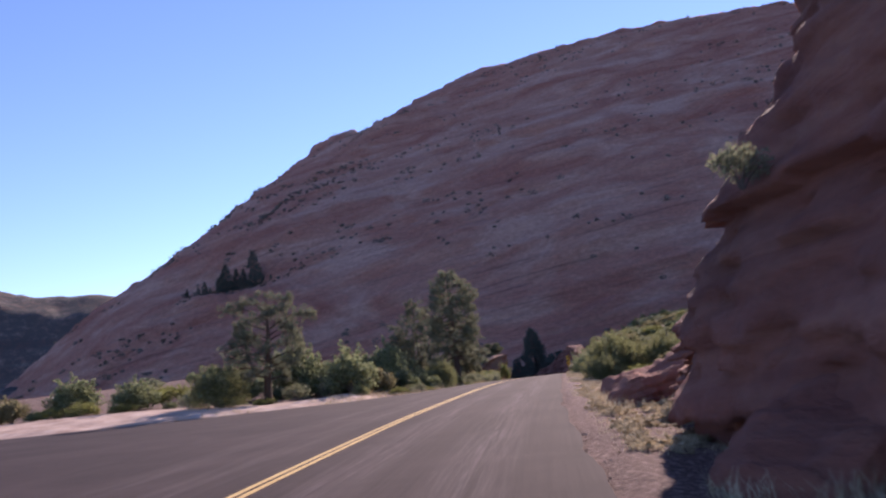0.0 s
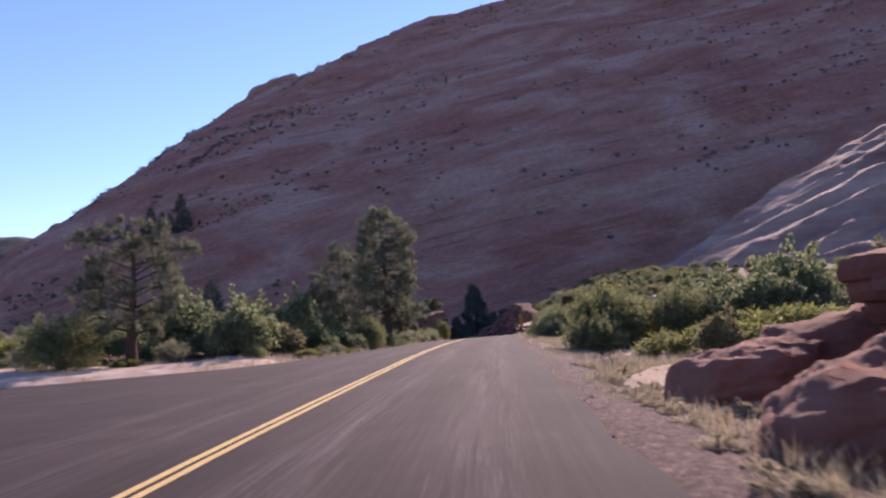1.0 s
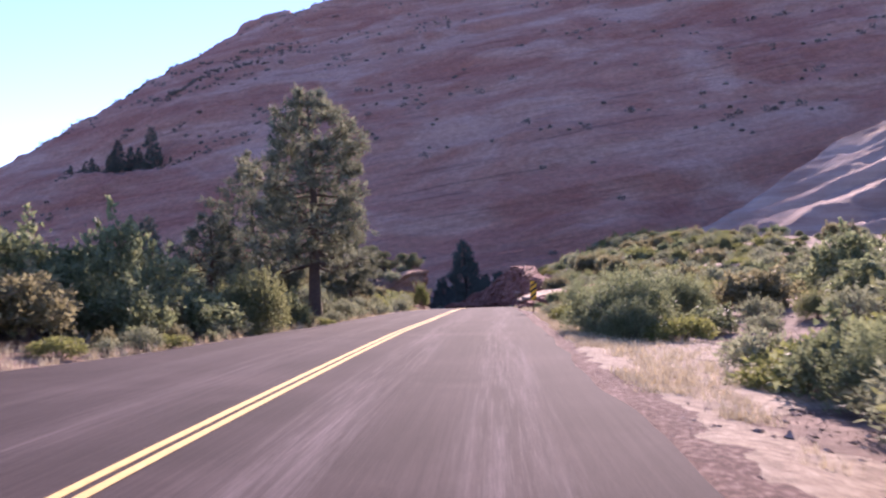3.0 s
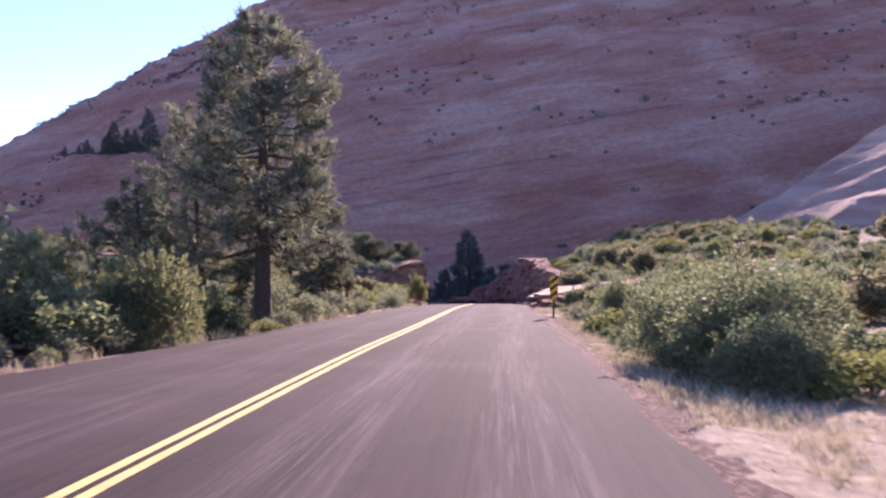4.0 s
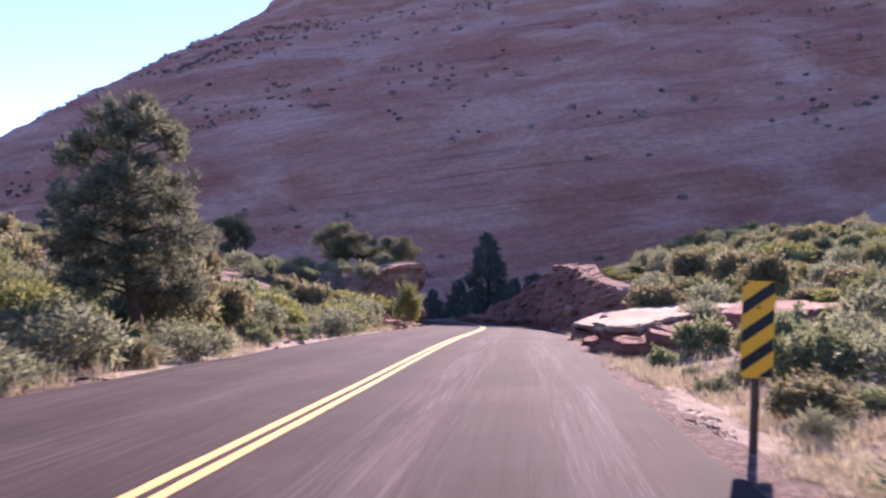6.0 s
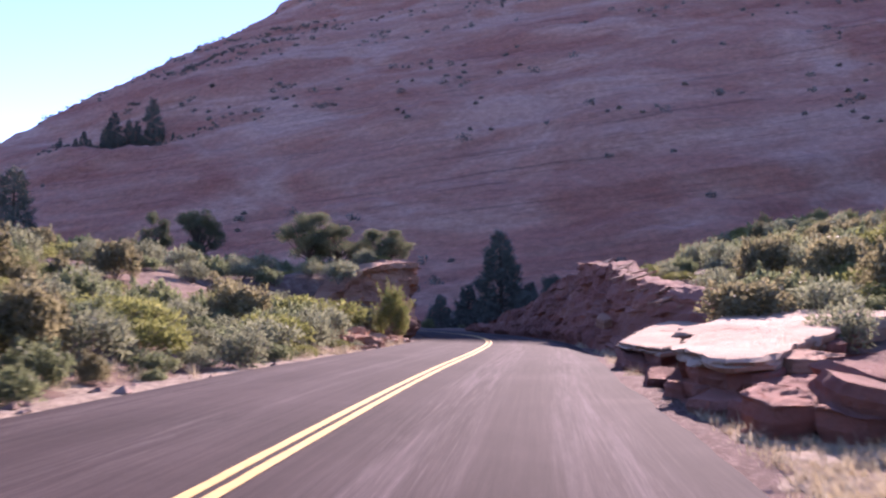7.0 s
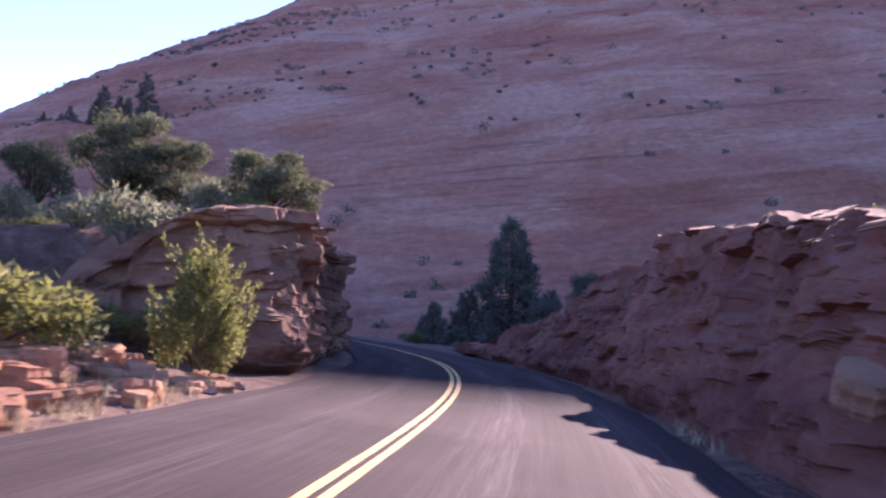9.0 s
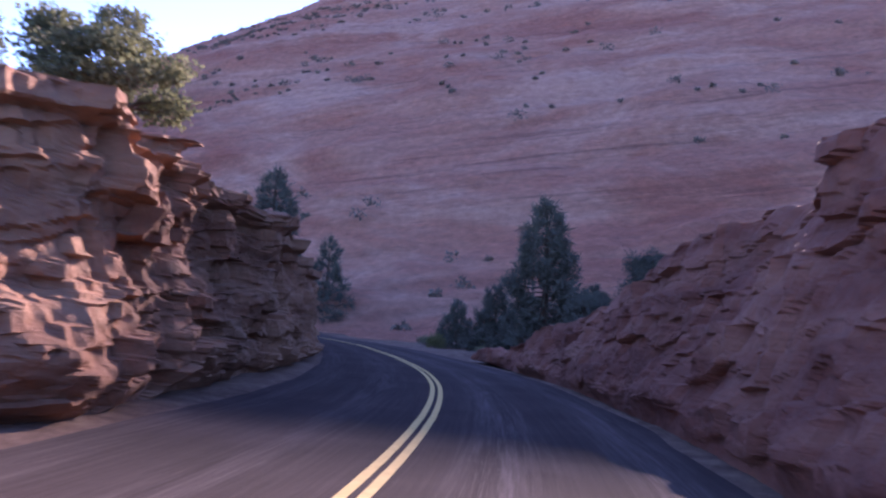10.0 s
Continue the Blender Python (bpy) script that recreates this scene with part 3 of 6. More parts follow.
def cut_wall(name, y0, y1, foot, height, back, seed, mat, label, side, deep=0.4, n_s=300, n_h=90, over=2.5, rough=1.0, turned=0.0, lip=0.0):
    """A blasted rock face along the road: rows of broken blocks that lean back, with a rough cap behind its top.
    side: 1 to the right of the road, -1 to the left. turned: 1 where its end turns away from the road."""
    fine = np.linspace(y0, y1, 4000)
    run = np.concatenate([[0], np.cumsum(np.hypot(np.diff(fine), turned * np.diff(foot(fine))))])
    s = np.interp(np.linspace(0, run[-1], n_s), run, fine)
    fall = turned * np.convolve(np.pad(np.gradient(foot(s), s), 6, "edge"), np.hanning(15)[1:-1] / np.hanning(15).sum(), "valid")
    long_ = np.sqrt(1 + fall * fall)
    out_s, out_f = (fall / long_)[:, None], (1 / long_)[:, None]
    place_s = s
    s = y0 + np.linspace(0, run[-1], n_s)
    h = np.concatenate([np.linspace(-0.08, 1, n_h), np.linspace(1.02, 1.6, 22)])
    S, Hh = np.meshgrid(s, h, indexing="ij")
    tall = height(place_s)[:, None] + 0 * S
    up = np.minimum(Hh, 1) * tall
    capped = np.maximum(Hh - 1, 0) / 0.6
    wob = up + 0.35 * fbm(S * 0.25, up * 0.2, 3, seed) + 0.06 * S * side
    wob = wob + 0.3 * value_noise(wob * 1.1, wob * 0 + np.floor(S / 3.7), seed) + 0.22 * fbm(S * 0.9, up * 0.9, 2, seed + 8)
    rows = np.floor(wob / 0.42 + 0.8 * value_noise(wob * 0.7, wob * 0, seed))
    wide = 0.45 + 1.5 * hashed(rows, rows * 0 + 2, seed) ** 1.5
    cell = np.floor((S + 0.25 * fbm(S, up, 2, seed + 4)) / wide + 7 * hashed(rows, rows * 0 + 5, seed))
    proud = hashed(rows, cell, seed) ** 1.4
    tilt = hashed(rows, cell, seed + 1) - 0.5
    big = np.floor(wob / 1.7)
    bigc = np.floor(S / (2.2 + hashed(big, big, seed)) + big * 0.37)
    out = deep * (0.75 * proud + 0.9 * hashed(big, bigc, seed + 9)) + 0.25 * tilt * (wob / 0.42 - rows)
    small = hashed(np.floor(wob / 0.19), np.floor((S + 0.2 * fbm(S * 2, up * 2, 2, seed)) / 0.37 + 5 * hashed(np.floor(wob / 0.19), rows * 0, seed)), seed + 3)
    out = out + 0.75 * min(1.0, rough * 1.2) * fbm(S * 0.3, up * 0.3, 3, seed + 2) + rough * (0.3 * fbm(S * 1.6, up * 1.6, 4, seed + 6) + 0.13 * small)
    out = out * step(Hh, -0.08, 0.15) * (1 - 0.75 * capped) + lip * step(Hh, 0.9, 0.93) * (1 - step(capped, 0.0, 0.3))
    inward = back * up + over * capped - out
    noise_s = S
    S = place_s[:, None] - out_s * inward + 0 * S
    off = foot(place_s)[:, None] + out_f * inward
    hx = np.gradient(line_x(place_s), place_s)[:, None]
    nx, ny = 1 / np.sqrt(1 + hx * hx), -hx / np.sqrt(1 + hx * hx)
    across = side * (off + (right_w(S) if side > 0 else left_w(S)))
    x, y = line_x(S) + nx * across, S + ny * across
    z = road_z(place_s)[:, None] + up + 0.12 * capped + 0.25 * fbm(noise_s * 0.8, up * 0 + capped * 2, 3, seed + 3) * step(Hh, 0.6, 1) - 0.9 * step(capped, 0.55, 1.0)
    f = grid_faces(len(s), len(h))
    me = mesh_of(name, np.stack([x, y, z], -1).reshape(-1, 3), f if side > 0 else f[:, ::-1], mat)
    return tagged(place(name, me), label, "rock face", kind="structure")


cut_wall("rock_cut_left", 98.5, 150, lambda s: np.interp(s, [98.5, 99.2, 100.4, 101.5, 102.3, 103.4, 106, 112, 150], [5.6, 4.3, 2.7, 1.05, 0.65, 0.7, 0.95, 1.0, 1.1]), lambda s: np.interp(s, [98.5, 99.2, 99.8, 100.3, 100.9, 101.6, 103, 106, 112, 125, 150], [0.4, 1.1, 1.9, 2.6, 3.05, 3.2, 3.2, 3.15, 3.1, 2.7, 1.8]), 0.1, 3, M_CUT, "blasted red sandstone road cut of broken stacked blocks", -1, 0.5, 520, 110, 2.2, 1.0, 1.0, 0.22)
cut_wall("rock_cut_right", 80.0, 130, lambda s: np.interp(s, [80, 84, 88, 92, 96, 110, 150], [5.0, 3.2, 1.2, 0.5, 0.4, 0.45, 1.2]), lambda s: np.interp(s, [80, 84, 88, 91, 96, 100, 105, 110, 117, 125, 133, 142], [0.4, 1.1, 1.7, 2.2, 2.8, 3.2, 3.4, 3.0, 1.7, 0.6, 0.2, 0.1]), 0.42, 8, M_RED, "dark red sandstone road cut leaning back from the pavement", 1, 0.24, 480, 100, 1.3, 0.55)


def tree_of(*names):
    """The upper faces of the named rocks, to stand plants on."""
    vs, fs = [], []
    for n_ in names:
        me = bpy.data.objects[n_].data
        k = len(vs)
        vs += [tuple(v.co) for v in me.vertices]
        fs += [tuple(i + k for i in p.vertices) for p in me.polygons]
    return BVHTree.FromPolygons(vs, fs)


LEFT_CUT = tree_of("rock_cut_left")


def plate_mesh(name, wide, long_, thick, seed, mat, sides=5, n=60):
    """A broken bedding plate: an angular outline, near-upright broken edges with notched beds, a slightly uneven top."""
    rng = np.random.default_rng(seed)
    th = np.linspace(0, 2 * math.pi, n, endpoint=False)
    phi = np.sort(rng.uniform(0, 2 * math.pi / sides * 0.8, sides) + np.arange(sides) * 2 * math.pi / sides)
    dist = rng.uniform(0.72, 1.0, sides)
    r = np.min([np.where(np.cos(th - p) > 0.08, d / np.maximum(np.cos(th - p), 0.08), 9) for p, d in zip(phi, dist)], 0)
    r = np.minimum(r, 1.5) * (1 + 0.1 * fbm(th * 5, th * 0, 4, seed))
    rows = []
    beds = max(2, int(thick / 0.09))
    levels = np.linspace(-1, 1, 2 * beds + 1)
    for k, h in enumerate(levels):
        inset = 1 - 0.05 * rng.random() - (0.07 if k % 2 == 0 else 0.0) - (0.05 if k == len(levels) - 1 else 0)
        jag = 1 + 0.04 * fbm(th * 4 + k, th * 0 + k, 3, seed + k)
        rows.append(np.stack([wide * r * inset * jag * np.cos(th), long_ * r * inset * jag * np.sin(th), 0 * th + thick * h], -1))
    for q in (0.85, 0.6, 0.3, 0.05):
        x, y = rows[-1][:, 0] * 0 + wide * r * q * np.cos(th), long_ * r * q * np.sin(th)
        rows.append(np.stack([x, y, thick * (1.02 + 0.5 * fbm(x * 1.3, y * 1.3, 3, seed))], -1))
    v = np.concatenate(rows)
    f = []
    for k in range(len(rows) - 1):
        for j in range(n):
            m = (j + 1) % n
            f.append((k * n + j, k * n + m, (k + 1) * n + m, (k + 1) * n + j))
    f.append(tuple(range(len(v) - n, len(v))))
    f.append(tuple(range(n - 1, -1, -1)))
    return mesh_of(name, v, f, mat)


def plate(name, x, y, z, wide, long_, thick, seed, mat, label, turn=(0, 0, 0), group=""):
    ob = place(name, plate_mesh(name, wide, long_, thick, seed, mat, n=60 if wide > 0.45 else 32))
    ob.matrix_world = pose(x, y, z, *turn)
    return tagged(ob, label, "rock", group)


def block_mesh(name, outline, z0, top, seed, mat, bed=0.14, n=110, undercut=0.08, spread=0.0, slope=(0.0, 0.0)):
    """A broken block: straight jagged sides cut into beds, each bed set in or out, and a terraced, tilted top.
    outline: corners in plan, anticlockwise; top: the height at the first corner; slope: rise along x and y."""
    rng = np.random.default_rng(seed)
    c = np.array(outline, float)
    edge = np.roll(c, -1, 0) - c
    ln = np.hypot(edge[:, 0], edge[:, 1])
    s = np.concatenate([[0], np.cumsum(ln)])
    u = np.linspace(0, s[-1], n, endpoint=False)
    x, y = np.interp(u, s, np.append(c[:, 0], c[0, 0])), np.interp(u, s, np.append(c[:, 1], c[0, 1]))
    mid = c.mean(0)
    ox, oy = x - mid[0], y - mid[1]
    far_ = np.hypot(ox, oy)
    size = far_.mean()
    wx, wy = ox / far_, oy / far_
    plane = lambda a, b: top + slope[0] * (a - c[0, 0]) + slope[1] * (b - c[0, 1])  # noqa: E731
    tall = max(plane(x, y).max() - z0, 0.1)
    beds = max(2, int(round(tall / bed)))
    rows = []
    for k in range(beds):
        base_in = undercut * rng.uniform(-0.6, 1.0) + spread * (-1 + k / beds)
        for j, h in enumerate((0.06, 0.5, 0.9)):
            w = (k + h) / beds
            jag = 0.1 * size * fbm(u * 0.9, u * 0 + 0.35 * k, 3, seed) + 0.07 * size * fbm(u * 2.2, u * 0 + 2.1 * k + 0.4 * j, 4, seed + k) + 0.06 * size * (hashed(np.floor(u / 0.33 + k * 0.4), u * 0 + k, seed) - 0.5)
            inset = base_in + (0.05 if j == 0 else 0.0) + (0.015 if j == 2 else 0.0)
            xx, yy = x - wx * (inset - jag), y - wy * (inset - jag)
            hi = plane(xx, yy)
            rows.append(np.stack([xx, yy, z0 + np.maximum(hi - z0, 0.04) * w], -1))
    last = rows[-1]
    for q in (0.97, 0.91, 0.83, 0.74, 0.64, 0.53, 0.42, 0.31, 0.2, 0.1):
        k = max(0.0, (q - 0.93) / 0.07)
        xx, yy = mid[0] + ((last[:, 0] - mid[0]) * k + ox * (1 - k)) * q, mid[1] + ((last[:, 1] - mid[1]) * k + oy * (1 - k)) * q
        lay = 3.0 * fbm(xx * 1.1 / size ** 0.3, yy * 1.1 / size ** 0.3, 3, seed + 60) + 1.5 * slope[0] * (xx - mid[0])
        step_ = (np.floor(lay * 1.4) / 1.4) * min(0.2 * bed, 0.03)
        rows.append(np.stack([xx, yy, np.maximum(plane(xx, yy), z0 + 0.03) + step_ * (1 - q ** 6) + 0.02 * fbm(xx * 5, yy * 5, 3, seed)], -1))
    v = np.concatenate(rows)
    f = []
    for k in range(len(rows) - 1):
        for j in range(n):
            m = (j + 1) % n
            f.append((k * n + j, k * n + m, (k + 1) * n + m, (k + 1) * n + j))
    f.append(tuple(range(len(v) - n, len(v))))
    f.append(tuple(range(n - 1, -1, -1)))
    me = mesh_of(name, v, f, mat)
    me.polygons.foreach_set("use_smooth", [len(f) - 2 - 9 * n <= k < len(f) - 1 for k in range(len(f))])
    return me


def block(name, outline, z0, top, seed, mat, label, group="", **kw):
    ob = place(name, block_mesh(name, outline, z0, top, seed, mat, **kw))
    return tagged(ob, label, "rock", group)


rock("rock_outcrop", (9.9, 7.5), (3.9, 4.5, 5.8), 4, M_RED, "towering dark red sandstone outcrop beside the road", (0, 0, 8), 0.35, cuts=90, beds=0.07, bump_=0.07, lean=(0.62, 0.1), square=3.2)
outcrop = bpy.data.objects["rock_outcrop"]
for k, (x, y, z, w, l, th, turn) in enumerate(((5.0, 7.6, 0.25, 1.3, 1.6, 0.35, 10), (5.6, 8.4, 1.35, 1.4, 1.7, 0.4, -20), (6.1, 7.2, 2.3, 1.3, 1.5, 0.3, 35), (6.9, 6.6, 3.3, 1.4, 1.5, 0.35, 0), (4.9, 5.0, 0.3, 1.0, 1.5, 0.4, 60))):
    ledge = place("ledge", boulder_mesh("ledge", (w, l, th * 2.2), 300 + k, M_RED, cuts=30, square=2.8, beds=0.3, bump_=0.1), outcrop, "jutting red sandstone ledge")
    ledge.matrix_world = pose(x + 1.0, y + 1.7, z, 4, 12, turn)
block("boulder", [(5.15, 13.5), (5.35, 12.3), (7.2, 11.2), (10.2, 10.8), (10.8, 15.2), (7.4, 15.0)], -0.3, 1.05, 10, M_RED, "steep red sandstone rib rising beside the outcrop", "roadside boulders", slope=(0.66, 0.05), bed=0.4, undercut=0.16, n=150)
rock("boulder", (10.6, 13.2), (2.6, 2.2, 1.9), 9, M_RED, "dark red sandstone boulder with a pale overhanging top bed", (0, -8, 10), 0.4, group="roadside boulders", cuts=44, bump_=0.1)


def rock_fin(name, tip, end, wide, seed, mat, label, group="", swift=0.6, n_u=120, n_v=72):
    """A weathered rib: its crest climbs in worn steps from the tip, with a steep smooth face on either side."""
    tip, end = Vector(tip), Vector(end)
    u = np.linspace(0, 1, n_u)
    along = Vector((end.x - tip.x, end.y - tip.y, 0)).normalized()
    ax, ay = -along.y, along.x
    base = min(ground_at(tip.x, tip.y), ground_at(end.x, end.y)) - 0.35
    climb = u ** swift
    shelf = climb * 5 + 0.35 * fbm(u * 7, u * 0, 3, seed)
    climb = climb + 0.55 * (step(shelf - np.floor(shelf), 0.5, 1.0) - (shelf - np.floor(shelf))) / 5 * step(u, 0.03, 0.12)
    crest = tip.z + (end.z - tip.z) * climb
    shrink = np.sqrt(np.clip(u / 0.1, 0.0009, 1)) * np.sqrt(np.clip((1 - u) / 0.06, 0.0009, 1))
    a = np.linspace(0, math.pi, n_v)
    c, q = np.sign(np.cos(a)) * np.abs(np.cos(a)) ** 0.5, np.sin(a) ** 0.62
    U, C, Q = u[:, None], c[None], q[None]
    half = wide * shrink[:, None] * (0.75 + 0.5 * U) * (1 + 0.25 * fbm(U * 3 + C, U * 0 + seed, 2, seed))
    x = tip.x + (end.x - tip.x) * U + ax * half * C
    y = tip.y + (end.y - tip.y) * U + ay * half * C
    z = base + (crest - base)[:, None] * Q * np.minimum(1, shrink[:, None] * 1.3)
    p = np.stack([x, y, z], -1).reshape(-1, 3)
    out = np.stack([ax * C + 0 * U, ay * C + 0 * U, Q + 0 * U], -1).reshape(-1, 3)
    d = np.array([0.2 * noise.fractal(Vector(v) * 0.8 + Vector((seed, 0, 0)), 1.0, 2.0, 4) + 0.05 * noise.fractal(Vector(v) * 4 + Vector((0, seed, 0)), 0.9, 2.1, 4) for v in p])
    bed = (p[:, 2] - 0.12 * p[:, 0] + 0.15 * fbm(p[:, 0], p[:, 1], 3, seed)) / 0.21
    d = d + 0.055 * (hashed(np.floor(bed), bed * 0, seed) - 0.5) * (out[:, 2] > 0.5) - 0.05 * np.exp(-(((bed - np.floor(bed) - 0.5) / 0.12) ** 2)) * (hashed(np.floor(bed), bed * 0 + 3, seed) > 0.45) * (out[:, 2] > 0.4)
    p = p + out * (d * np.repeat(np.minimum(1, shrink), n_v))[:, None]
    me = mesh_of(name, p, grid_faces(n_u, n_v), mat, True)
    return tagged(place(name, me), label, "rock", group)


rock_fin("boulder", (4.0, 14.5, -0.2), (9.2, 16.0, 1.0), 0.8, 11, M_RED, "steep stepped red sandstone rib with pale worn crest", "roadside boulders", 0.42)
rock_fin("boulder", (4.45, 17.9, -0.2), (9.4, 19.8, 0.75), 0.75, 15, M_RED, "long red sandstone rib with pale sunlit crest", "roadside boulders", 0.55)
rock_fin("boulder", (3.45, 4.2, -0.05), (6.6, 7.6, 0.7), 0.85, 18, M_RED, "dark red sandstone foot of the towering outcrop", "roadside boulders", 0.5)
block("boulder", [(6.5, 18.2), (6.7, 16.8), (8.8, 16.2), (9.4, 18.8), (7.2, 19.4)], 0.1, 1.05, 16, M_RED, "dark overhanging sandstone block with a pale cap", "roadside boulders", slope=(0.12, -0.02), bed=0.3, undercut=0.12, spread=-0.3)
block("rock_block", [(6.9, 18.2), (7.1, 17.0), (8.8, 16.6), (9.2, 18.6), (7.3, 19.2)], -0.35, 0.12, 17, M_RED, "dark sandstone block under an overhang", "roadside boulders", bed=0.2)
block("rock_slab", [(4.55, 19.6), (4.6, 18.5), (5.8, 17.9), (8.0, 18.6), (8.8, 21.4), (6.7, 21.9), (5.3, 21.5), (4.75, 20.6)], ground_at(6, 20) - 0.25, ground_at(5.5, 20) + 0.07, 19, M_PALE, "flat pale sandstone slab bedded in the sandy verge", slope=(0.025, 0.01), bed=0.16, undercut=0.08, n=150)
plate("rock_slab", 6.9, 20.5, ground_at(5.5, 20) + 0.1, 1.25, 0.75, 0.035, 21, M_PALE, "flat pale sandstone slab bedded in the sandy verge", (0, -1.5, 20))
plate("rock_slab", 5.6, 19.5, ground_at(5.5, 20) + 0.085, 0.85, 0.5, 0.03, 22, M_PALE, "flat pale sandstone slab bedded in the sandy verge", (0, -1.5, 75))
plate("rock_slab", 6.1, 18.9, ground_at(6.1, 18.9) + 0.02, 1.3, 0.8, 0.08, 20, M_PALE, "flat pale sandstone slab bedded in the sandy verge", (0, 2, 40))
# the ledges of the right bank
def ledge_rock(label, cap, base, z0, top, thick, slope, seed, n):
    """A flat bed lying on the block from which it has weathered. Pale top and dark block paint sun and shade on one
    rock.
    """
    ob = new("rock_ledge")
    ob.matrix_world = pose(base[0][0], base[0][1], z0)
    lower = place("base_block", block_mesh("base_block", base, z0, top - thick - 0.01, seed + 1, M_RED, bed=0.32, undercut=0.2, spread=0.12, slope=(slope, 0.0), n=n), ob, "thick red block, coloured dark for shade")
    upper = place("cap_bed", block_mesh("cap_bed", cap, top - thick, top, seed, M_PALE, bed=0.3, undercut=0.05, slope=(slope, 0.0), n=n), ob, "weathered flat bed, coloured pale for sun")
    for p in (lower, upper):
        p.matrix_world = Matrix()
    return tagged(ob, label, "rock")


ledge_rock("broad sandstone ledge coloured pale as sunlit, on a block coloured dark as shaded", [(10.25, 75.4), (10.45, 74.1), (11.0, 74.2), (12.3, 76.3), (13.8, 78.6), (15.8, 80.4), (15.0, 83.2), (12.9, 81.6), (11.4, 78.9)],
           [(10.35, 75.6), (10.5, 74.3), (11.1, 74.4), (12.4, 76.5), (13.9, 78.8), (15.9, 80.7), (14.8, 83.4), (12.7, 81.8), (11.5, 79.1)], -2.45, -1.32, 0.15, 0.06, 23, 190)
ledge_rock("flat sandstone ledge above the verge, top coloured pale as sunlit", [(11.05, 82.6), (11.35, 80.5), (12.3, 81.4), (13.5, 84.0), (15.0, 87.2), (13.8, 88.2), (12.3, 85.7)],
           [(11.15, 82.8), (11.4, 80.7), (12.4, 81.6), (13.6, 84.1), (15.1, 87.3), (13.9, 88.4), (12.4, 85.9)], -2.7, -1.76, 0.13, 0.09, 25, 150)
for k, (ring, z_top, rise) in enumerate((
        ([(10.05, 72.7), (10.2, 72.15), (10.6, 72.2), (10.78, 72.7), (10.4, 73.05)], -1.5, (0.1, 0.1)),
        ([(10.42, 72.0), (10.62, 71.45), (11.2, 71.4), (11.6, 71.95), (11.1, 72.45)], -1.5, (0.12, 0.04)),
        ([(10.68, 74.05), (10.8, 73.45), (11.35, 73.25), (11.75, 73.75), (11.3, 74.35)], -1.54, (0.1, 0.05)),
        ([(10.72, 73.2), (10.85, 72.75), (11.3, 72.75), (11.45, 73.15), (11.05, 73.4)], -1.64, (0.15, 0.1)),
        ([(11.2, 75.0), (11.3, 74.5), (11.9, 74.4), (12.1, 74.9), (11.7, 75.35)], -1.34, (0.08, 0.05)),
        ([(11.95, 74.2), (12.2, 73.7), (12.9, 73.8), (13.05, 74.4), (12.4, 74.7)], -1.3, (0.12, 0.05)),
        ([(12.5, 72.8), (12.8, 72.2), (13.7, 72.3), (13.9, 73.2), (13.1, 73.5)], -1.3, (0.12, 0.06)))):
    block("rock_block", ring, -2.1, z_top, 270 + k, M_CUT if k == 4 else M_RED, "broken red sandstone block in the roadside bank", "bank blocks", slope=rise, bed=0.3, undercut=0.05, n=80)
block("rock_block", [(13.2, 75.4), (13.6, 74.2), (15.0, 74.6), (15.6, 76.3), (14.3, 77.2)], -2.0, -1.0, 30, M_RED, "broken red sandstone block in the roadside bank", "bank blocks", slope=(0.1, 0.05), bed=0.45, undercut=0.14)
block("rock_ledge", [(14.6, 76.6), (15.4, 75.4), (17.4, 76.2), (17.8, 78.6), (15.8, 78.6)], -1.4, -0.92, 31, M_CUT, "stepped sandstone ledge among shrubs", slope=(0.05, 0.0), bed=0.12, undercut=0.1)
plate("rock_ledge", 18.8, 69.0, ground_at(18.8, 69.0) + 0.3, 2.2, 1.2, 0.15, 28, M_PALE, "pale flat sandstone ledge among shrubs", (4, -3, 10))
plate("rock_ledge", 22.0, 75.0, ground_at(22.0, 75.0) + 0.3, 2.6, 1.3, 0.15, 29, M_PALE, "pale flat sandstone ledge among shrubs", (4, -3, -20))
random.seed(12)
for k in range(30):
    yy = 71.5 + 27 * random.random()
    up = random.random()
    xx = float(line_x(yy) + right_w(yy)) + 0.9 + (2.0 + 0.06 * (yy - 71)) * up
    if (73 < yy < 90 and up > 0.1):
        continue
    w = 0.35 + 0.55 * random.random()
    plate("rock_block", xx, yy, ground_at(xx, yy) + (0.02 if yy < 86 else 0.12) + 0.1 * random.random(), w * 1.3, w, 0.1 + 0.16 * random.random(), 40 + k, M_RED if k % 7 else M_CUT, "broken red sandstone block in the roadside bank", (random.uniform(-8, 8), random.uniform(-14, 4), random.uniform(0, 180)), "bank blocks")
for k in range(46):
    # rubble between the ledges and the shoulder
    yy = 71 + 22 * random.random()
    far_side = yy > 82.5
    off = (0.75 + 1.1 * random.random()) if far_side else (0.55 + 0.5 * random.random())
    xx = float(line_x(yy) + right_w(yy)) + off
    w = (0.12 + 0.34 * random.random() ** 1.5) if far_side else (0.1 + 0.2 * random.random())
    plate("rock_block", xx, yy, ground_at(xx, yy) + 0.3 * w * random.random(), w * 1.3, w, w * random.uniform(0.3, 0.6), 500 + k, M_RED, "broken red sandstone block in the roadside bank", (random.uniform(-12, 12), random.uniform(-18, 6), random.uniform(0, 180)), "bank blocks")
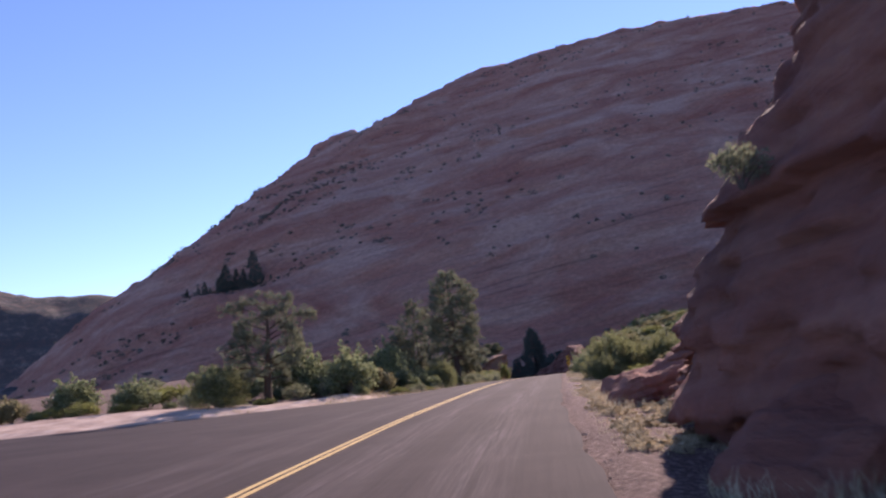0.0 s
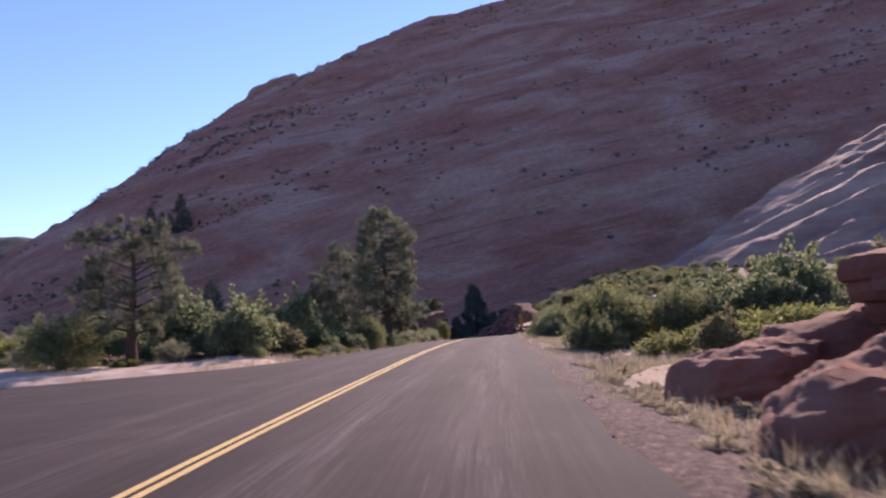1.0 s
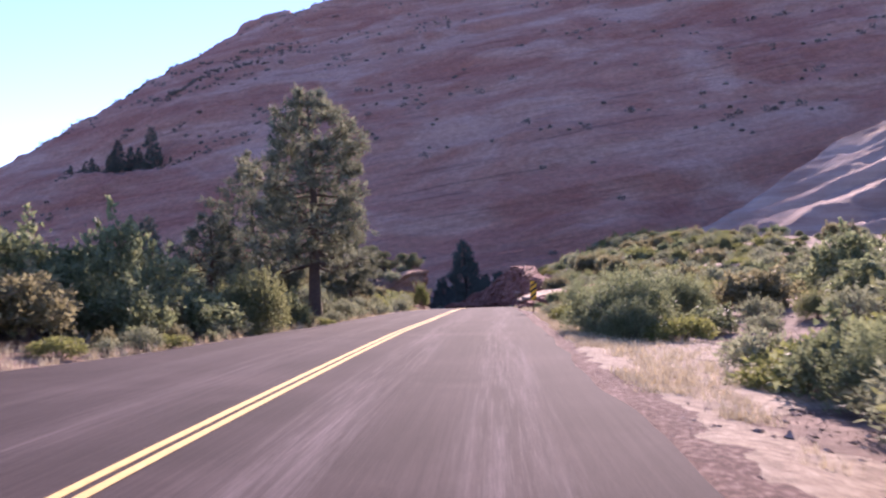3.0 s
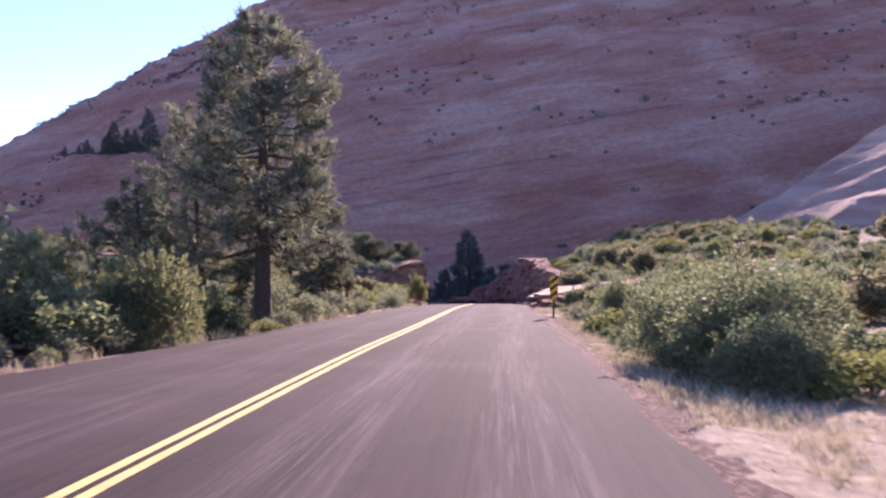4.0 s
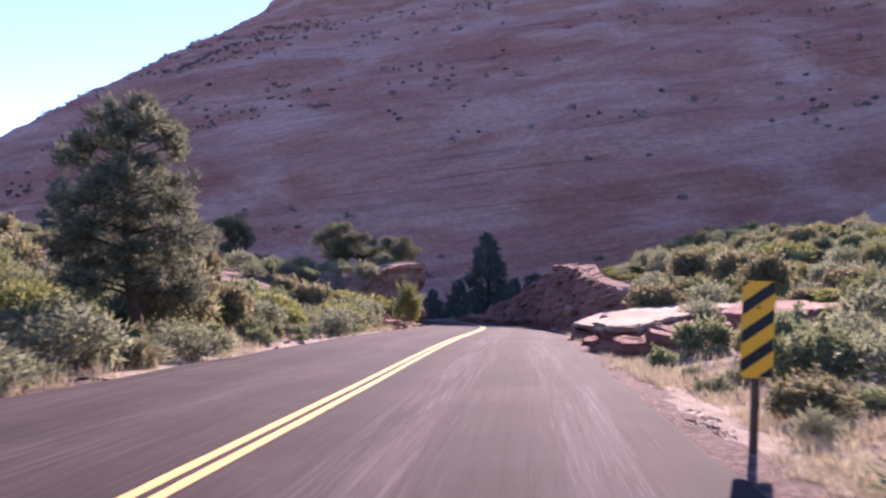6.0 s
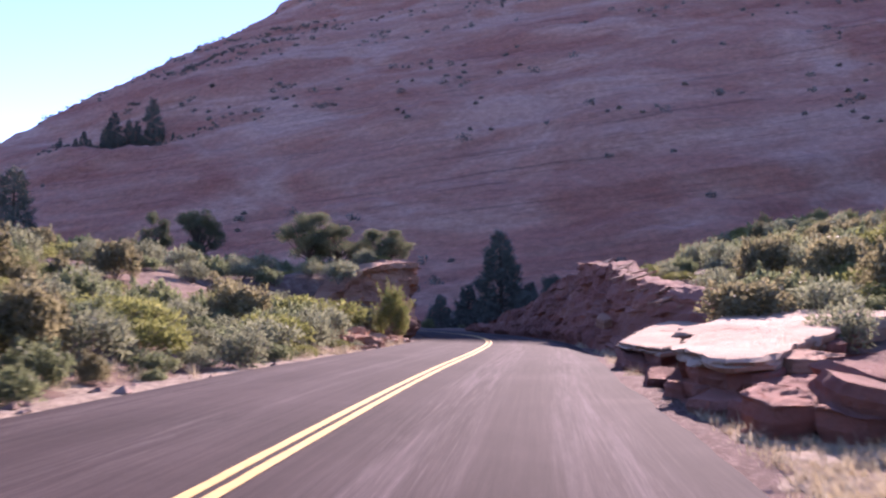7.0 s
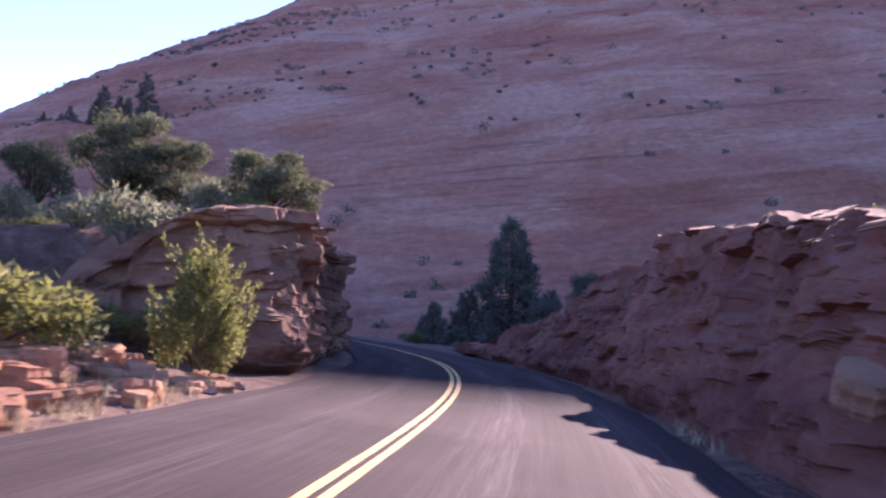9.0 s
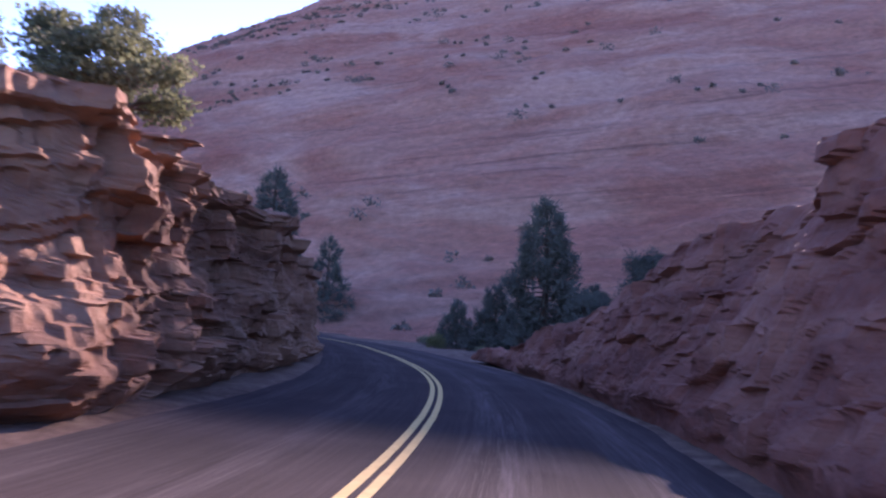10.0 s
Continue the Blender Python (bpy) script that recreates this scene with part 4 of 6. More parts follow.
for k in range(46):
    # thin beds that jut from the crest of the right cut; paler stone paints their sunlit edges
    yy = 86.5 + 18 * random.random() ** 1.2
    up = 1.03 - 0.2 * random.random() ** 2
    tall_ = float(np.interp(yy, [86, 88, 91, 96, 100, 105], [1.4, 1.7, 2.2, 2.8, 3.2, 3.4])) * up
    xx = float(line_x(yy) + right_w(yy) + np.interp(yy, [86, 88, 92, 96, 110], [2.2, 1.2, 0.5, 0.4, 0.45])) + 0.42 * tall_ + 0.02
    w = 0.16 + 0.36 * random.random() ** 2
    plate("rock_bed", xx, yy, float(road_z(yy)) + tall_ - 0.04, w, w * 0.4, 0.012 + 0.02 * random.random(), 140 + k, M_CUT, "thin sandstone bed jutting from the bank's crest", (random.uniform(-6, 6), random.uniform(-25, -12), random.uniform(-10, 30)), "jutting beds")
# Paler stone than the bank's paints the sun on this block.
plate("rock_block", 12.24, 91.1, -1.8, 0.34, 0.24, 0.13, 277, M_CUT, "sandstone block lodged in the dark bank, coloured paler as sunlit", (8, -22, 70), "bank blocks")
for k in range(270):
    # stepped orange rubble before the left cut
    yy = 89.0 + 9.0 * random.random()
    up = random.random()
    xx = float(line_x(yy) - left_w(yy)) - 0.35 - 3.0 * up
    w = 0.06 + 0.26 * random.random() ** 2.2
    plate("rock_block", xx, yy, ground_at(xx, yy) + 0.4 * w * random.random() + 0.01, w * 1.4, w, w * random.uniform(0.35, 0.75), 70 + k, M_RUBBLE, "fallen orange sandstone block at the foot of the cut", (random.uniform(-10, 10), random.uniform(-10, 10), random.uniform(0, 180)), "fallen blocks")

for k in range(40):
    # loose plates on the sloping shoulder of the left cut
    yy = 91 + 9.5 * random.random()
    xx = float(line_x(yy) - left_w(yy)) - 1.7 - 3.2 * random.random()
    hit = LEFT_CUT.ray_cast(Vector((xx, yy, 40)), Vector((0, 0, -1)))[0]
    if hit is None:
        continue
    w = 0.1 + 0.3 * random.random() ** 2
    plate("rock_block", xx, yy, hit.z + 0.02, w * 1.4, w, 0.04 + 0.07 * random.random(), 400 + k, M_CUT, "loose sandstone plate on the shoulder of the cut", (random.uniform(-12, 12), random.uniform(-12, 12), random.uniform(0, 180)), "fallen blocks")


def rock_dome():
    """The bare sandstone swell behind the right bank: a crest that climbs to the east, a stepped face before it."""
    n_u, n_v = 300, 210
    u = np.linspace(0, 1, n_u)
    k = [0, 0.12, 0.34, 0.62, 1.0]
    cx, cy, cz = (np.interp(u, k, q) for q in ([14, 33.5, 56, 93, 175], [103, 111.5, 127, 137, 150], [-3.0, 3.2, 14.4, 28.7, 48]))
    w = np.hanning(31) / np.hanning(31).sum()
    cx, cy, cz = (np.convolve(np.pad(q, 15, "edge"), w, "valid") for q in (cx, cy, cz))
    v = np.concatenate([np.linspace(-1, 0, n_v - 50), np.linspace(0.02, 1, 50)])
    V, _ = np.meshgrid(v, u)
    front, rear = np.maximum(-V, 0), np.maximum(V, 0)
    x = cx[:, None] + 26 * front + 4 * rear
    y = cy[:, None] - 95 * front + 60 * rear
    z = cz[:, None] - 7 * front - 26 * front * front - 42 * rear ** 1.2
    z = z + 1.3 * fbm(x * 0.1, y * 0.1, 4, 71)
    bed = z - 0.36 * x + 0.1 * y + 1.4 * fbm(x * 0.12, y * 0.12, 3, 15)
    for size, seed in ((2.0, 4), (0.75, 6)):
        q = bed / size + 0.5 * fbm(x * 0.15, y * 0.15, 3, seed + 9)
        fr = q - np.floor(q)
        z = z + 0.95 * size * np.clip(0.65 + 1.6 * fbm(x * 0.12 + seed, np.floor(q) * 2.3, 2, seed), 0, 1) * (step(fr, 0.55, 1.0) - fr) * (1 - 0.7 * np.exp(-((V / 0.02) ** 2)))
    me = mesh_of("rock_dome", np.stack([x, y, z], -1).reshape(-1, 3), grid_faces(n_u, n_v)[:, ::-1], M_DOME, True)
    return tagged(place("rock_dome", me), "bare swelling sandstone dome with stepped pale beds", "rock dome", kind="structure")


rock_dome()


# ---- plants ----
def tube(verts, faces, path, radii, sides=5):
    """Adds a tapered tube along a path to lists of vertices and faces."""
    base = len(verts)
    for k, (p, r) in enumerate(zip(path, radii)):
        way = (path[min(k + 1, len(path) - 1)] - path[max(k - 1, 0)]).normalized()
        a = way.orthogonal().normalized()
        b = way.cross(a)
        for j in range(sides):
            w = 2 * math.pi * j / sides
            verts.append(p + (a * math.cos(w) + b * math.sin(w)) * r)
    for k in range(len(path) - 1):
        for j in range(sides):
            i, m = base + k * sides + j, base + k * sides + (j + 1) % sides
            faces.append((i, m, m + sides, i + sides))


def leaves_mesh(name, centres, outward, size, rng, mat, slim=0.5, spread=1.0, simple=False):
    """One small folded leaf at each centre, or a plain pointed blade."""
    n = len(centres)
    d = outward + spread * rng.normal(size=(n, 3))
    d /= np.linalg.norm(d, axis=1)[:, None] + 1e-9
    s = rng.normal(size=(n, 3))
    s -= (s * d).sum(1)[:, None] * d
    s /= np.linalg.norm(s, axis=1)[:, None] + 1e-9
    q = np.cross(d, s)
    ln = size * rng.uniform(0.6, 1.35, n)[:, None]
    if slim < 0.18 or simple:
        w = np.stack([centres - s * ln * slim * 0.5, centres + s * ln * slim * 0.5, centres + d * ln], 1)
        return mesh_of(name, w.reshape(-1, 3), np.arange(3 * n).reshape(-1, 3), mat)
    v = np.empty((n, 4, 3))
    v[:, 0] = centres
    v[:, 1] = centres + d * ln * 0.5 + s * ln * slim * 0.5 + q * ln * 0.12
    v[:, 2] = centres + d * ln
    v[:, 3] = centres + d * ln * 0.5 - s * ln * slim * 0.5 + q * ln * 0.12
    return mesh_of(name, v.reshape(-1, 3), np.arange(4 * n).reshape(-1, 4), mat)


def lobed(rng, radius, height, lobes, per, low=0.0, shell=0.5):
    """Leaf places and ways out over a crown of uneven lobes; also the lobes' centres."""
    pts, outs, mids = [], [], []
    for k in range(lobes):
        w = 2.4 * k + rng.uniform(-0.5, 0.5)
        u_ = math.sqrt((k + 0.5) / lobes)
        r = radius * 0.72 * u_
        c = np.array([r * math.cos(w), r * math.sin(w), height * (low + (0.72 - low) * (1 - 0.62 * u_ * u_) * rng.uniform(0.62, 1.08))])
        e = np.array([radius * rng.uniform(0.22, 0.4), radius * rng.uniform(0.22, 0.4), height * rng.uniform(0.18, 0.31)])
        u = rng.normal(size=(per, 3))
        u /= np.linalg.norm(u, axis=1)[:, None]
        depth = 1 - shell * rng.random(per) ** 1.6
        ragged = 1 + 0.65 * np.array([noise.noise(Vector(q * 2.6) + Vector(c) * 3) for q in u])
        p = c + u * e * (depth * ragged)[:, None]
        keep = p[:, 2] > 0.02 * height
        pts.append(p[keep])
        outs.append(u[keep] + np.array([0, 0, 0.25]))
        mids.append(c)
    return np.concatenate(pts), np.concatenate(outs), mids


def bush(name, label, mat, radius, height, lobes, per, leaf, seed, slim=0.5, low=0.1, spread=0.9, stem=0.02, simple=False, shoots=0):
    """A shrub: bent stems and a leafy crown."""
    rng = np.random.default_rng(seed)
    top = new(name)
    p, o, mids = lobed(rng, radius, height, lobes, per, low)
    v, f = [], []
    for c in mids:
        c = Vector(c)
        mid_ = Vector((c.x * 0.35 + rng.normal() * 0.06, c.y * 0.35 + rng.normal() * 0.06, c.z * 0.5))
        tube(v, f, [Vector((c.x * 0.08, c.y * 0.08, -0.08)), mid_, c, c + Vector((c.x * 0.4, c.y * 0.4, height * 0.15))], [stem, stem * 0.75, stem * 0.45, stem * 0.15], 4)
        for _ in range(2):
            e = c + Vector(rng.normal(size=3)) * radius * 0.25
            tube(v, f, [mid_.lerp(c, 0.7), mid_.lerp(e, 0.6), e], [stem * 0.4, stem * 0.3, stem * 0.12], 3)
    extra, ways = [], []
    for _ in range(shoots):
        # a leafy shoot that stands out of the crown
        c = Vector(mids[int(rng.integers(len(mids)))]) + Vector(rng.normal(size=3)) * radius * 0.14
        way = Vector((c.x / radius * 0.55 + rng.normal() * 0.2, c.y / radius * 0.55 + rng.normal() * 0.2, 0.9)).normalized()
        tip = c + way * height * rng.uniform(0.16, 0.44)
        tube(v, f, [c, c.lerp(tip, 0.5), tip], [stem * 0.35, stem * 0.25, stem * 0.1], 3)
        g = rng.uniform(0.25, 1.0, 46)[:, None]
        extra.append(np.array(c) * (1 - g) + np.array(tip) * g + rng.normal(size=(46, 3)) * radius * 0.07 * (1.3 - g))
        ways.append(np.repeat(np.array([tuple(way)]), 46, 0))
    if extra:
        p, o = np.concatenate([p] + extra), np.concatenate([o] + ways)
    place("twigwork", mesh_of("twigwork", v, f, M_TWIG), top, "grey twiggy stems")
    place("crown", leaves_mesh("crown", p, o, leaf, rng, mat, slim, spread, simple), top)
    return tagged(top, label, "shrub")


def broadleaf(name, label, mat, height, radius, lobes, per, leaf, seed, trunk=0.12, lean=(0, 0), bare=0.3, slim=0.55, clump=1.0):
    """A small crooked tree: forked trunk, limbs and a clumped crown with gaps."""
    rng = np.random.default_rng(seed)
    top = new(name)
    v, f = [], []
    fork = Vector((lean[0] * bare * height, lean[1] * bare * height, bare * height))
    tube(v, f, [Vector((0, 0, -0.25)), fork * 0.5 + Vector((0.06, -0.04, 0)), fork], [trunk * 1.25, trunk * 0.95, trunk * 0.8], 8)
    pts, outs = [], []
    lv, lf = [], []
    for k in range(lobes):
        w = 2 * math.pi * (k * 0.382 + rng.uniform(-0.05, 0.05)) * 1.0
        hh = rng.uniform(0.0, 1.0) ** 1.1
        r = radius * (0.25 + 0.75 * math.sqrt(max(0.0, 1 - hh * hh))) * rng.uniform(0.35, 0.85)
        c = fork + Vector((r * math.cos(w) + lean[0] * hh * height * 0.5, r * math.sin(w) + lean[1] * hh * height * 0.5, (0.06 + 0.86 * hh) * height * (1 - bare) * 0.95))
        bend = fork.lerp(c, 0.5) + Vector((rng.normal() * 0.14, rng.normal() * 0.14, 0.08 * height * rng.uniform(-0.3, 1)))
        tube(lv, lf, [fork * rng.uniform(0.75, 1.0), bend, c], [trunk * 0.5, trunk * 0.3, trunk * 0.09], 5)
        e = clump * np.array([radius * rng.uniform(0.3, 0.5), radius * rng.uniform(0.3, 0.5), height * rng.uniform(0.1, 0.19)])
        u = rng.normal(size=(per, 3))
        u /= np.linalg.norm(u, axis=1)[:, None]
        ragged = 1 + 0.5 * np.array([noise.noise(Vector(q * 2.5) + c) for q in u])
        pts.append(np.array(c) + u * e * ((1 - 0.6 * rng.random(per)) * ragged)[:, None])
        outs.append(u)
        for _ in range(5):
            q = c + Vector(rng.normal(size=3) * e * 0.8)
            tube(lv, lf, [bend.lerp(c, 0.6), c.lerp(q, 0.5), q], [trunk * 0.12, trunk * 0.08, trunk * 0.03], 3)
    place("trunk", mesh_of("trunk", v, f, M_BARK, True), top, "dark rough-barked trunk")
    place("branchwork", mesh_of("branchwork", lv, lf, M_BARK, True), top)
    place("crown", leaves_mesh("crown", np.concatenate(pts), np.concatenate(outs), leaf, rng, mat, slim, 0.9), top)
    return tagged(top, label, "tree")


def conifer(name, label, mat, height, radius, limbs, tufts, needles, length, seed, trunk=0.2, bare=0.22, cone=1.0, lean=(0, 0), droop=0.15):
    """A pine: straight tapered trunk, whorled limbs that sweep out and up at the tips, tufts of long needles."""
    rng = np.random.default_rng(seed)
    top = new(name)
    at = lambda h: Vector((lean[0] * h * height + 0.1 * math.sin(h * 5 + seed), lean[1] * h * height + 0.08 * math.cos(h * 4 + seed), h * height))  # noqa: E731
    v, f = [], []
    hs = [-0.04, 0.02, 0.1, 0.25, 0.4, 0.55, 0.7, 0.85, 0.99]
    tube(v, f, [at(h) for h in hs], [trunk * (1.25 if h < 0 else 1.08 if h < 0.05 else max(0.06, 1 - h * 0.95)) for h in hs], 10)
    place("trunk", mesh_of("trunk", v, f, M_BARK, True), top, "dark plated pine trunk")
    lv, lf, cs, ds = [], [], [], []
    for k in range(limbs):
        h = bare + (0.97 - bare) * ((k + rng.uniform(0, 0.9)) / limbs)
        u = (h - bare) / (1 - bare)
        w = k * 2.4 + rng.uniform(-0.5, 0.5)
        reach = radius * ((1 - u) ** 0.75 * cone + (1 - cone) * math.sin(math.pi * min(1, 0.22 + 0.75 * u))) * rng.uniform(0.55, 1.15) + 0.12
        out = Vector((math.cos(w), math.sin(w), 0))
        a = at(h)
        b = a + out * reach * 0.55 + Vector((0, 0, -droop * reach + 0.25 * u * reach))
        c = a + out * reach + Vector((rng.normal() * 0.1, rng.normal() * 0.1, (0.02 + 0.35 * u) * reach))
        r = trunk * 0.28 * (1 - 0.75 * u)
        tube(lv, lf, [a, b, c], [r, r * 0.6, r * 0.2], 5)
        n = max(3, int(tufts * (reach / radius) * rng.uniform(0.7, 1.2)))
        for _ in range(n):
            g = rng.uniform(0.3, 1.0) ** 0.7
            p = (a.lerp(b, g * 2) if g < 0.5 else b.lerp(c, g * 2 - 1))
            side = Vector((-out.y, out.x, 0)) * rng.normal() * 0.28 * reach * (1.1 - 0.5 * g)
            tip = p + side + out * 0.1 * reach + Vector((0, 0, rng.normal() * 0.08 * reach + 0.05))
            tube(lv, lf, [p, p.lerp(tip, 0.6), tip], [r * 0.3, r * 0.2, r * 0.1], 3)
            cs.append(tip)
            ds.append((tip - p).normalized() + Vector((0, 0, 0.35)))
    place("branchwork", mesh_of("branchwork", lv, lf, M_BARK, True), top)
    cs, ds = np.repeat(np.array([tuple(c) for c in cs]), needles, 0), np.repeat(np.array([tuple(d) for d in ds]), needles, 0)
    cs = cs + rng.normal(size=cs.shape) * length * 0.28
    place("crown", leaves_mesh("crown", cs, ds, length, rng, mat, 0.17, 0.85), top)
    return tagged(top, label, "tree")


CUTS = tree_of("rock_cut_left", "rock_cut_right")


def stand(x, y):
    """The height of the ground or of the cut rock over it."""
    hit = CUTS.ray_cast(Vector((x, y, 40)), Vector((0, 0, -1)))[0] if y > 79 else None
    return max(ground_at(x, y), hit.z - 0.05) if hit else ground_at(x, y)


def put(ob, x, y, turn=0.0, scale=1.0, dz=0.0, tall=1.0):
    ob.matrix_world = pose(x, y, stand(x, y) + dz, 0, 0, turn) @ Matrix.Diagonal((scale, scale, scale * tall, 1))
    return ob


# the pines and trees that stand alone
put(conifer("pine_tree", "tall open ponderosa pine with a dark straight trunk", M_NEEDLE, 8.2, 2.4, 62, 34, 19, 0.24, 5, 0.24, 0.24, 0.45, (-0.02, 0.015)), 0.92, 59.6, 40)
put(conifer("pine_tree", "bushy young pine with full grey-green limbs", M_NEEDLE, 6.2, 1.8, 50, 26, 18, 0.21, 14, 0.13, 0.16, 0.5), -2.1, 65.3, 10, 1.08)
put(conifer("pine_tree", "small leaning pine with a rounded crown", M_NEEDLE, 4.2, 1.2, 48, 34, 18, 0.18, 9, 0.12, 0.2, 0.3, (-0.12, 0.0), -0.1), 1.64, 70.2, 0)
put(conifer("pine_tree", "dense dark pine behind the roadside thicket", M_NEEDLE, 3.8, 1.9, 42, 26, 18, 0.22, 17, 0.18, 0.08, 0.6), -3.6, 63.5, 10)
put(conifer("pine_tree", "gnarled spreading pine with dark layered foliage", M_NEEDLE, 6.5, 2.9, 34, 46, 20, 0.22, 23, 0.26, 0.2, 0.05, (0.03, 0.0), -0.12), -8.85, 43.8, 0, 0.88)
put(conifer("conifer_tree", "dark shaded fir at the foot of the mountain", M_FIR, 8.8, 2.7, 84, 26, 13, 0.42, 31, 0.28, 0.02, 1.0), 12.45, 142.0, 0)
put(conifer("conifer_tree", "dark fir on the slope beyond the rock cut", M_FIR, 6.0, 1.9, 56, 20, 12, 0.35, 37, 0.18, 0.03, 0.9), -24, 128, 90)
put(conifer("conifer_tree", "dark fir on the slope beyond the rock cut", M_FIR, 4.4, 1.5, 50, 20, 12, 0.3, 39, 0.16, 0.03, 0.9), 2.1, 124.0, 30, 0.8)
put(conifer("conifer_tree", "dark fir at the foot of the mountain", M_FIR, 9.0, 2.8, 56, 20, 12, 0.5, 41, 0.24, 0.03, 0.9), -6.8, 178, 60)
# Small firs added to fill the dark shade at the mountain's foot.
fir_a = conifer("conifer_tree", "small dark fir added to fill the shade beyond the road's bend", M_FIR, 4.2, 1.7, 56, 20, 12, 0.34, 61, 0.16, 0.02, 0.9)
put(fir_a, 9.8, 149, 0)
for k, (x, y, sc) in enumerate(((15.4, 145.0, 0.8), (17.6, 139.0, 0.7), (7.2, 156.0, 0.8))):
    copy_thing(fir_a, pose(x, y, ground_at(x, y) - 0.1, 0, 0, 77 * k) @ Matrix.Diagonal((sc, sc, sc, 1)))
put(broadleaf("juniper_tree", "rounded juniper rooted on top of the rock cut", M_JUNIPER, 1.75, 1.35, 26, 560, 0.0675, 41, 0.07, (0.02, 0), 0.12, clump=0.66), 4.7, 104.9, 0, 1.05)
put(broadleaf("juniper_tree", "twisted juniper leaning over the top of the rock cut", M_JUNIPER, 2.4, 1.6, 20, 560, 0.0675, 42, 0.08, (-0.1, 0), 0.3, clump=0.66), 2.5, 105.6, 60, 1.0)
put(broadleaf("juniper_tree", "open juniper with twisted limbs on the rocky rise", M_JUNIPER, 3.0, 1.5, 30, 560, 0.072, 43, 0.09, (0.05, 0), 0.25, clump=0.66), 1.1, 105.2, 0)
put(broadleaf("juniper_tree", "olive juniper standing on the rocky rise", M_JUNIPER, 3.6, 1.7, 30, 560, 0.081, 45, 0.1, (0, 0), 0.15, clump=0.66), -7.6, 118, 0)
put(broadleaf("juniper_tree", "small upright juniper on the brushy slope", M_JUNIPER, 2.9, 1.0, 22, 560, 0.072, 47, 0.07, (0, 0), 0.15, clump=0.66), -8.4, 112.5, 0)
# Two junipers added to shade and darken the bank, in the firs' needle colour.
put(broadleaf("juniper_tree", "dark juniper added on top of the shaded bank", M_FIR, 3.6, 1.8, 32, 560, 0.081, 50, 0.1, (0, 0), 0.12, clump=0.66), 14.2, 117.5, 40, 0.7)
put(broadleaf("juniper_tree", "dark juniper added on top of the shaded bank", M_FIR, 3.4, 1.8, 32, 560, 0.081, 52, 0.1, (0, 0), 0.12, clump=0.66), 13.2, 123.5, 90, 0.7)

# shrubs: a few kinds, set out along the verges; those on the farther slopes have fewer and larger leaves
PROTO = {
    "oak": [bush("scrub_oak", "dense green scrub oak thicket beside the road", M_OAK, 1.6, 2.35, 17, 230, 0.145, 101 + k, 0.72, simple=True, shoots=16) for k in range(3)],
    "tall": [bush("tall_shrub", "feathery yellow-green tall shrub on the verge", M_WILLOW, 1.6, 2.3, 26, 360, 0.118, 111 + k, 0.42, 0.0, 0.7, 0.014, simple=True, shoots=46) for k in range(2)],
    "sage": [bush("sagebrush", "silvery green sagebrush on sandy soil", M_SAGE, 0.75, 0.95, 11, 125, 0.101, 121 + k, 0.38, simple=True) for k in range(2)],
    "lime": [bush("rabbitbrush", "bright yellow-green rabbitbrush on the verge", M_LIME, 0.85, 0.85, 12, 180, 0.095, 131 + k, 0.44, simple=True) for k in range(2)],
    "rust": [bush("turning_shrub", "olive shrub with leaves turning brown", M_RUST, 1.3, 1.9, 14, 260, 0.134, 141 + k, 0.69, simple=True, shoots=9) for k in range(2)],
    "slope": [bush("manzanita", "low green manzanita bush on the rocky slope", M_OAK, 1.5, 1.55, 15, 200, 0.135, 151 + k, 0.75, simple=True, shoots=5) for k in range(3)],
}
PROTO["thick"] = [bush("scrub_oak", "dense small-leaved scrub oak close beside the shoulder", M_OAK, 1.45, 2.0, 24, 640, 0.066, 161 + k, 0.62, 0.0, 0.8, 0.014, simple=True, shoots=22) for k in range(2)]
USED = set()


def shrub(kind, x, y, scale=1.0, tall=1.0):
    proto = random.choice(PROTO[kind])
    m = pose(x, y, stand(x, y) - 0.03, 0, 0, random.uniform(0, 360)) @ Matrix.Diagonal((scale, scale, scale * tall, 1))
    if proto.name not in USED:
        USED.add(proto.name)
        proto.matrix_world = m
        return proto
    return copy_thing(proto, m)


random.seed(5)
NEAR_VERGE = [
    ("lime", 9.4, 26.4, 1.4), ("lime", 7.2, 26.9, 1.15), ("lime", 8.3, 25.9, 1.2), ("rust", 7.6, 25.0, 0.42), ("lime", 10.9, 25.8, 1.2), ("sage", 11.4, 24.5, 1.2), ("tall", 7.85, 32.5, 0.85), ("tall", 8.5, 34.2, 0.95), ("tall", 9.6, 32.6, 0.85), ("tall", 6.9, 30.6, 0.5),
    ("oak", 11.6, 32.0, 0.85), ("oak", 13.4, 33.5, 1.0), ("oak", 11.0, 37.0, 0.95), ("oak", 15.5, 31.5, 0.9), ("oak", 13.6, 39.5, 0.9), ("tall", 16.2, 36.5, 0.9), ("oak", 18.5, 33.5, 1.0), ("oak", 17.0, 42.0, 0.9),
    ("lime", 8.9, 38.6, 0.8), ("thick", 8.8, 46.4, 0.74), ("oak", 10.8, 47.6, 0.6), ("thick", 9.4, 47.8, 0.72), ("thick", 8.45, 45.2, 0.6), ("thick", 8.7, 47.9, 0.7), ("oak", 14.5, 47.5, 0.7), ("lime", 11.6, 42.6, 0.8), ("lime", 13.4, 43.4, 0.7), ("oak", 18.5, 47.5, 0.9),
]
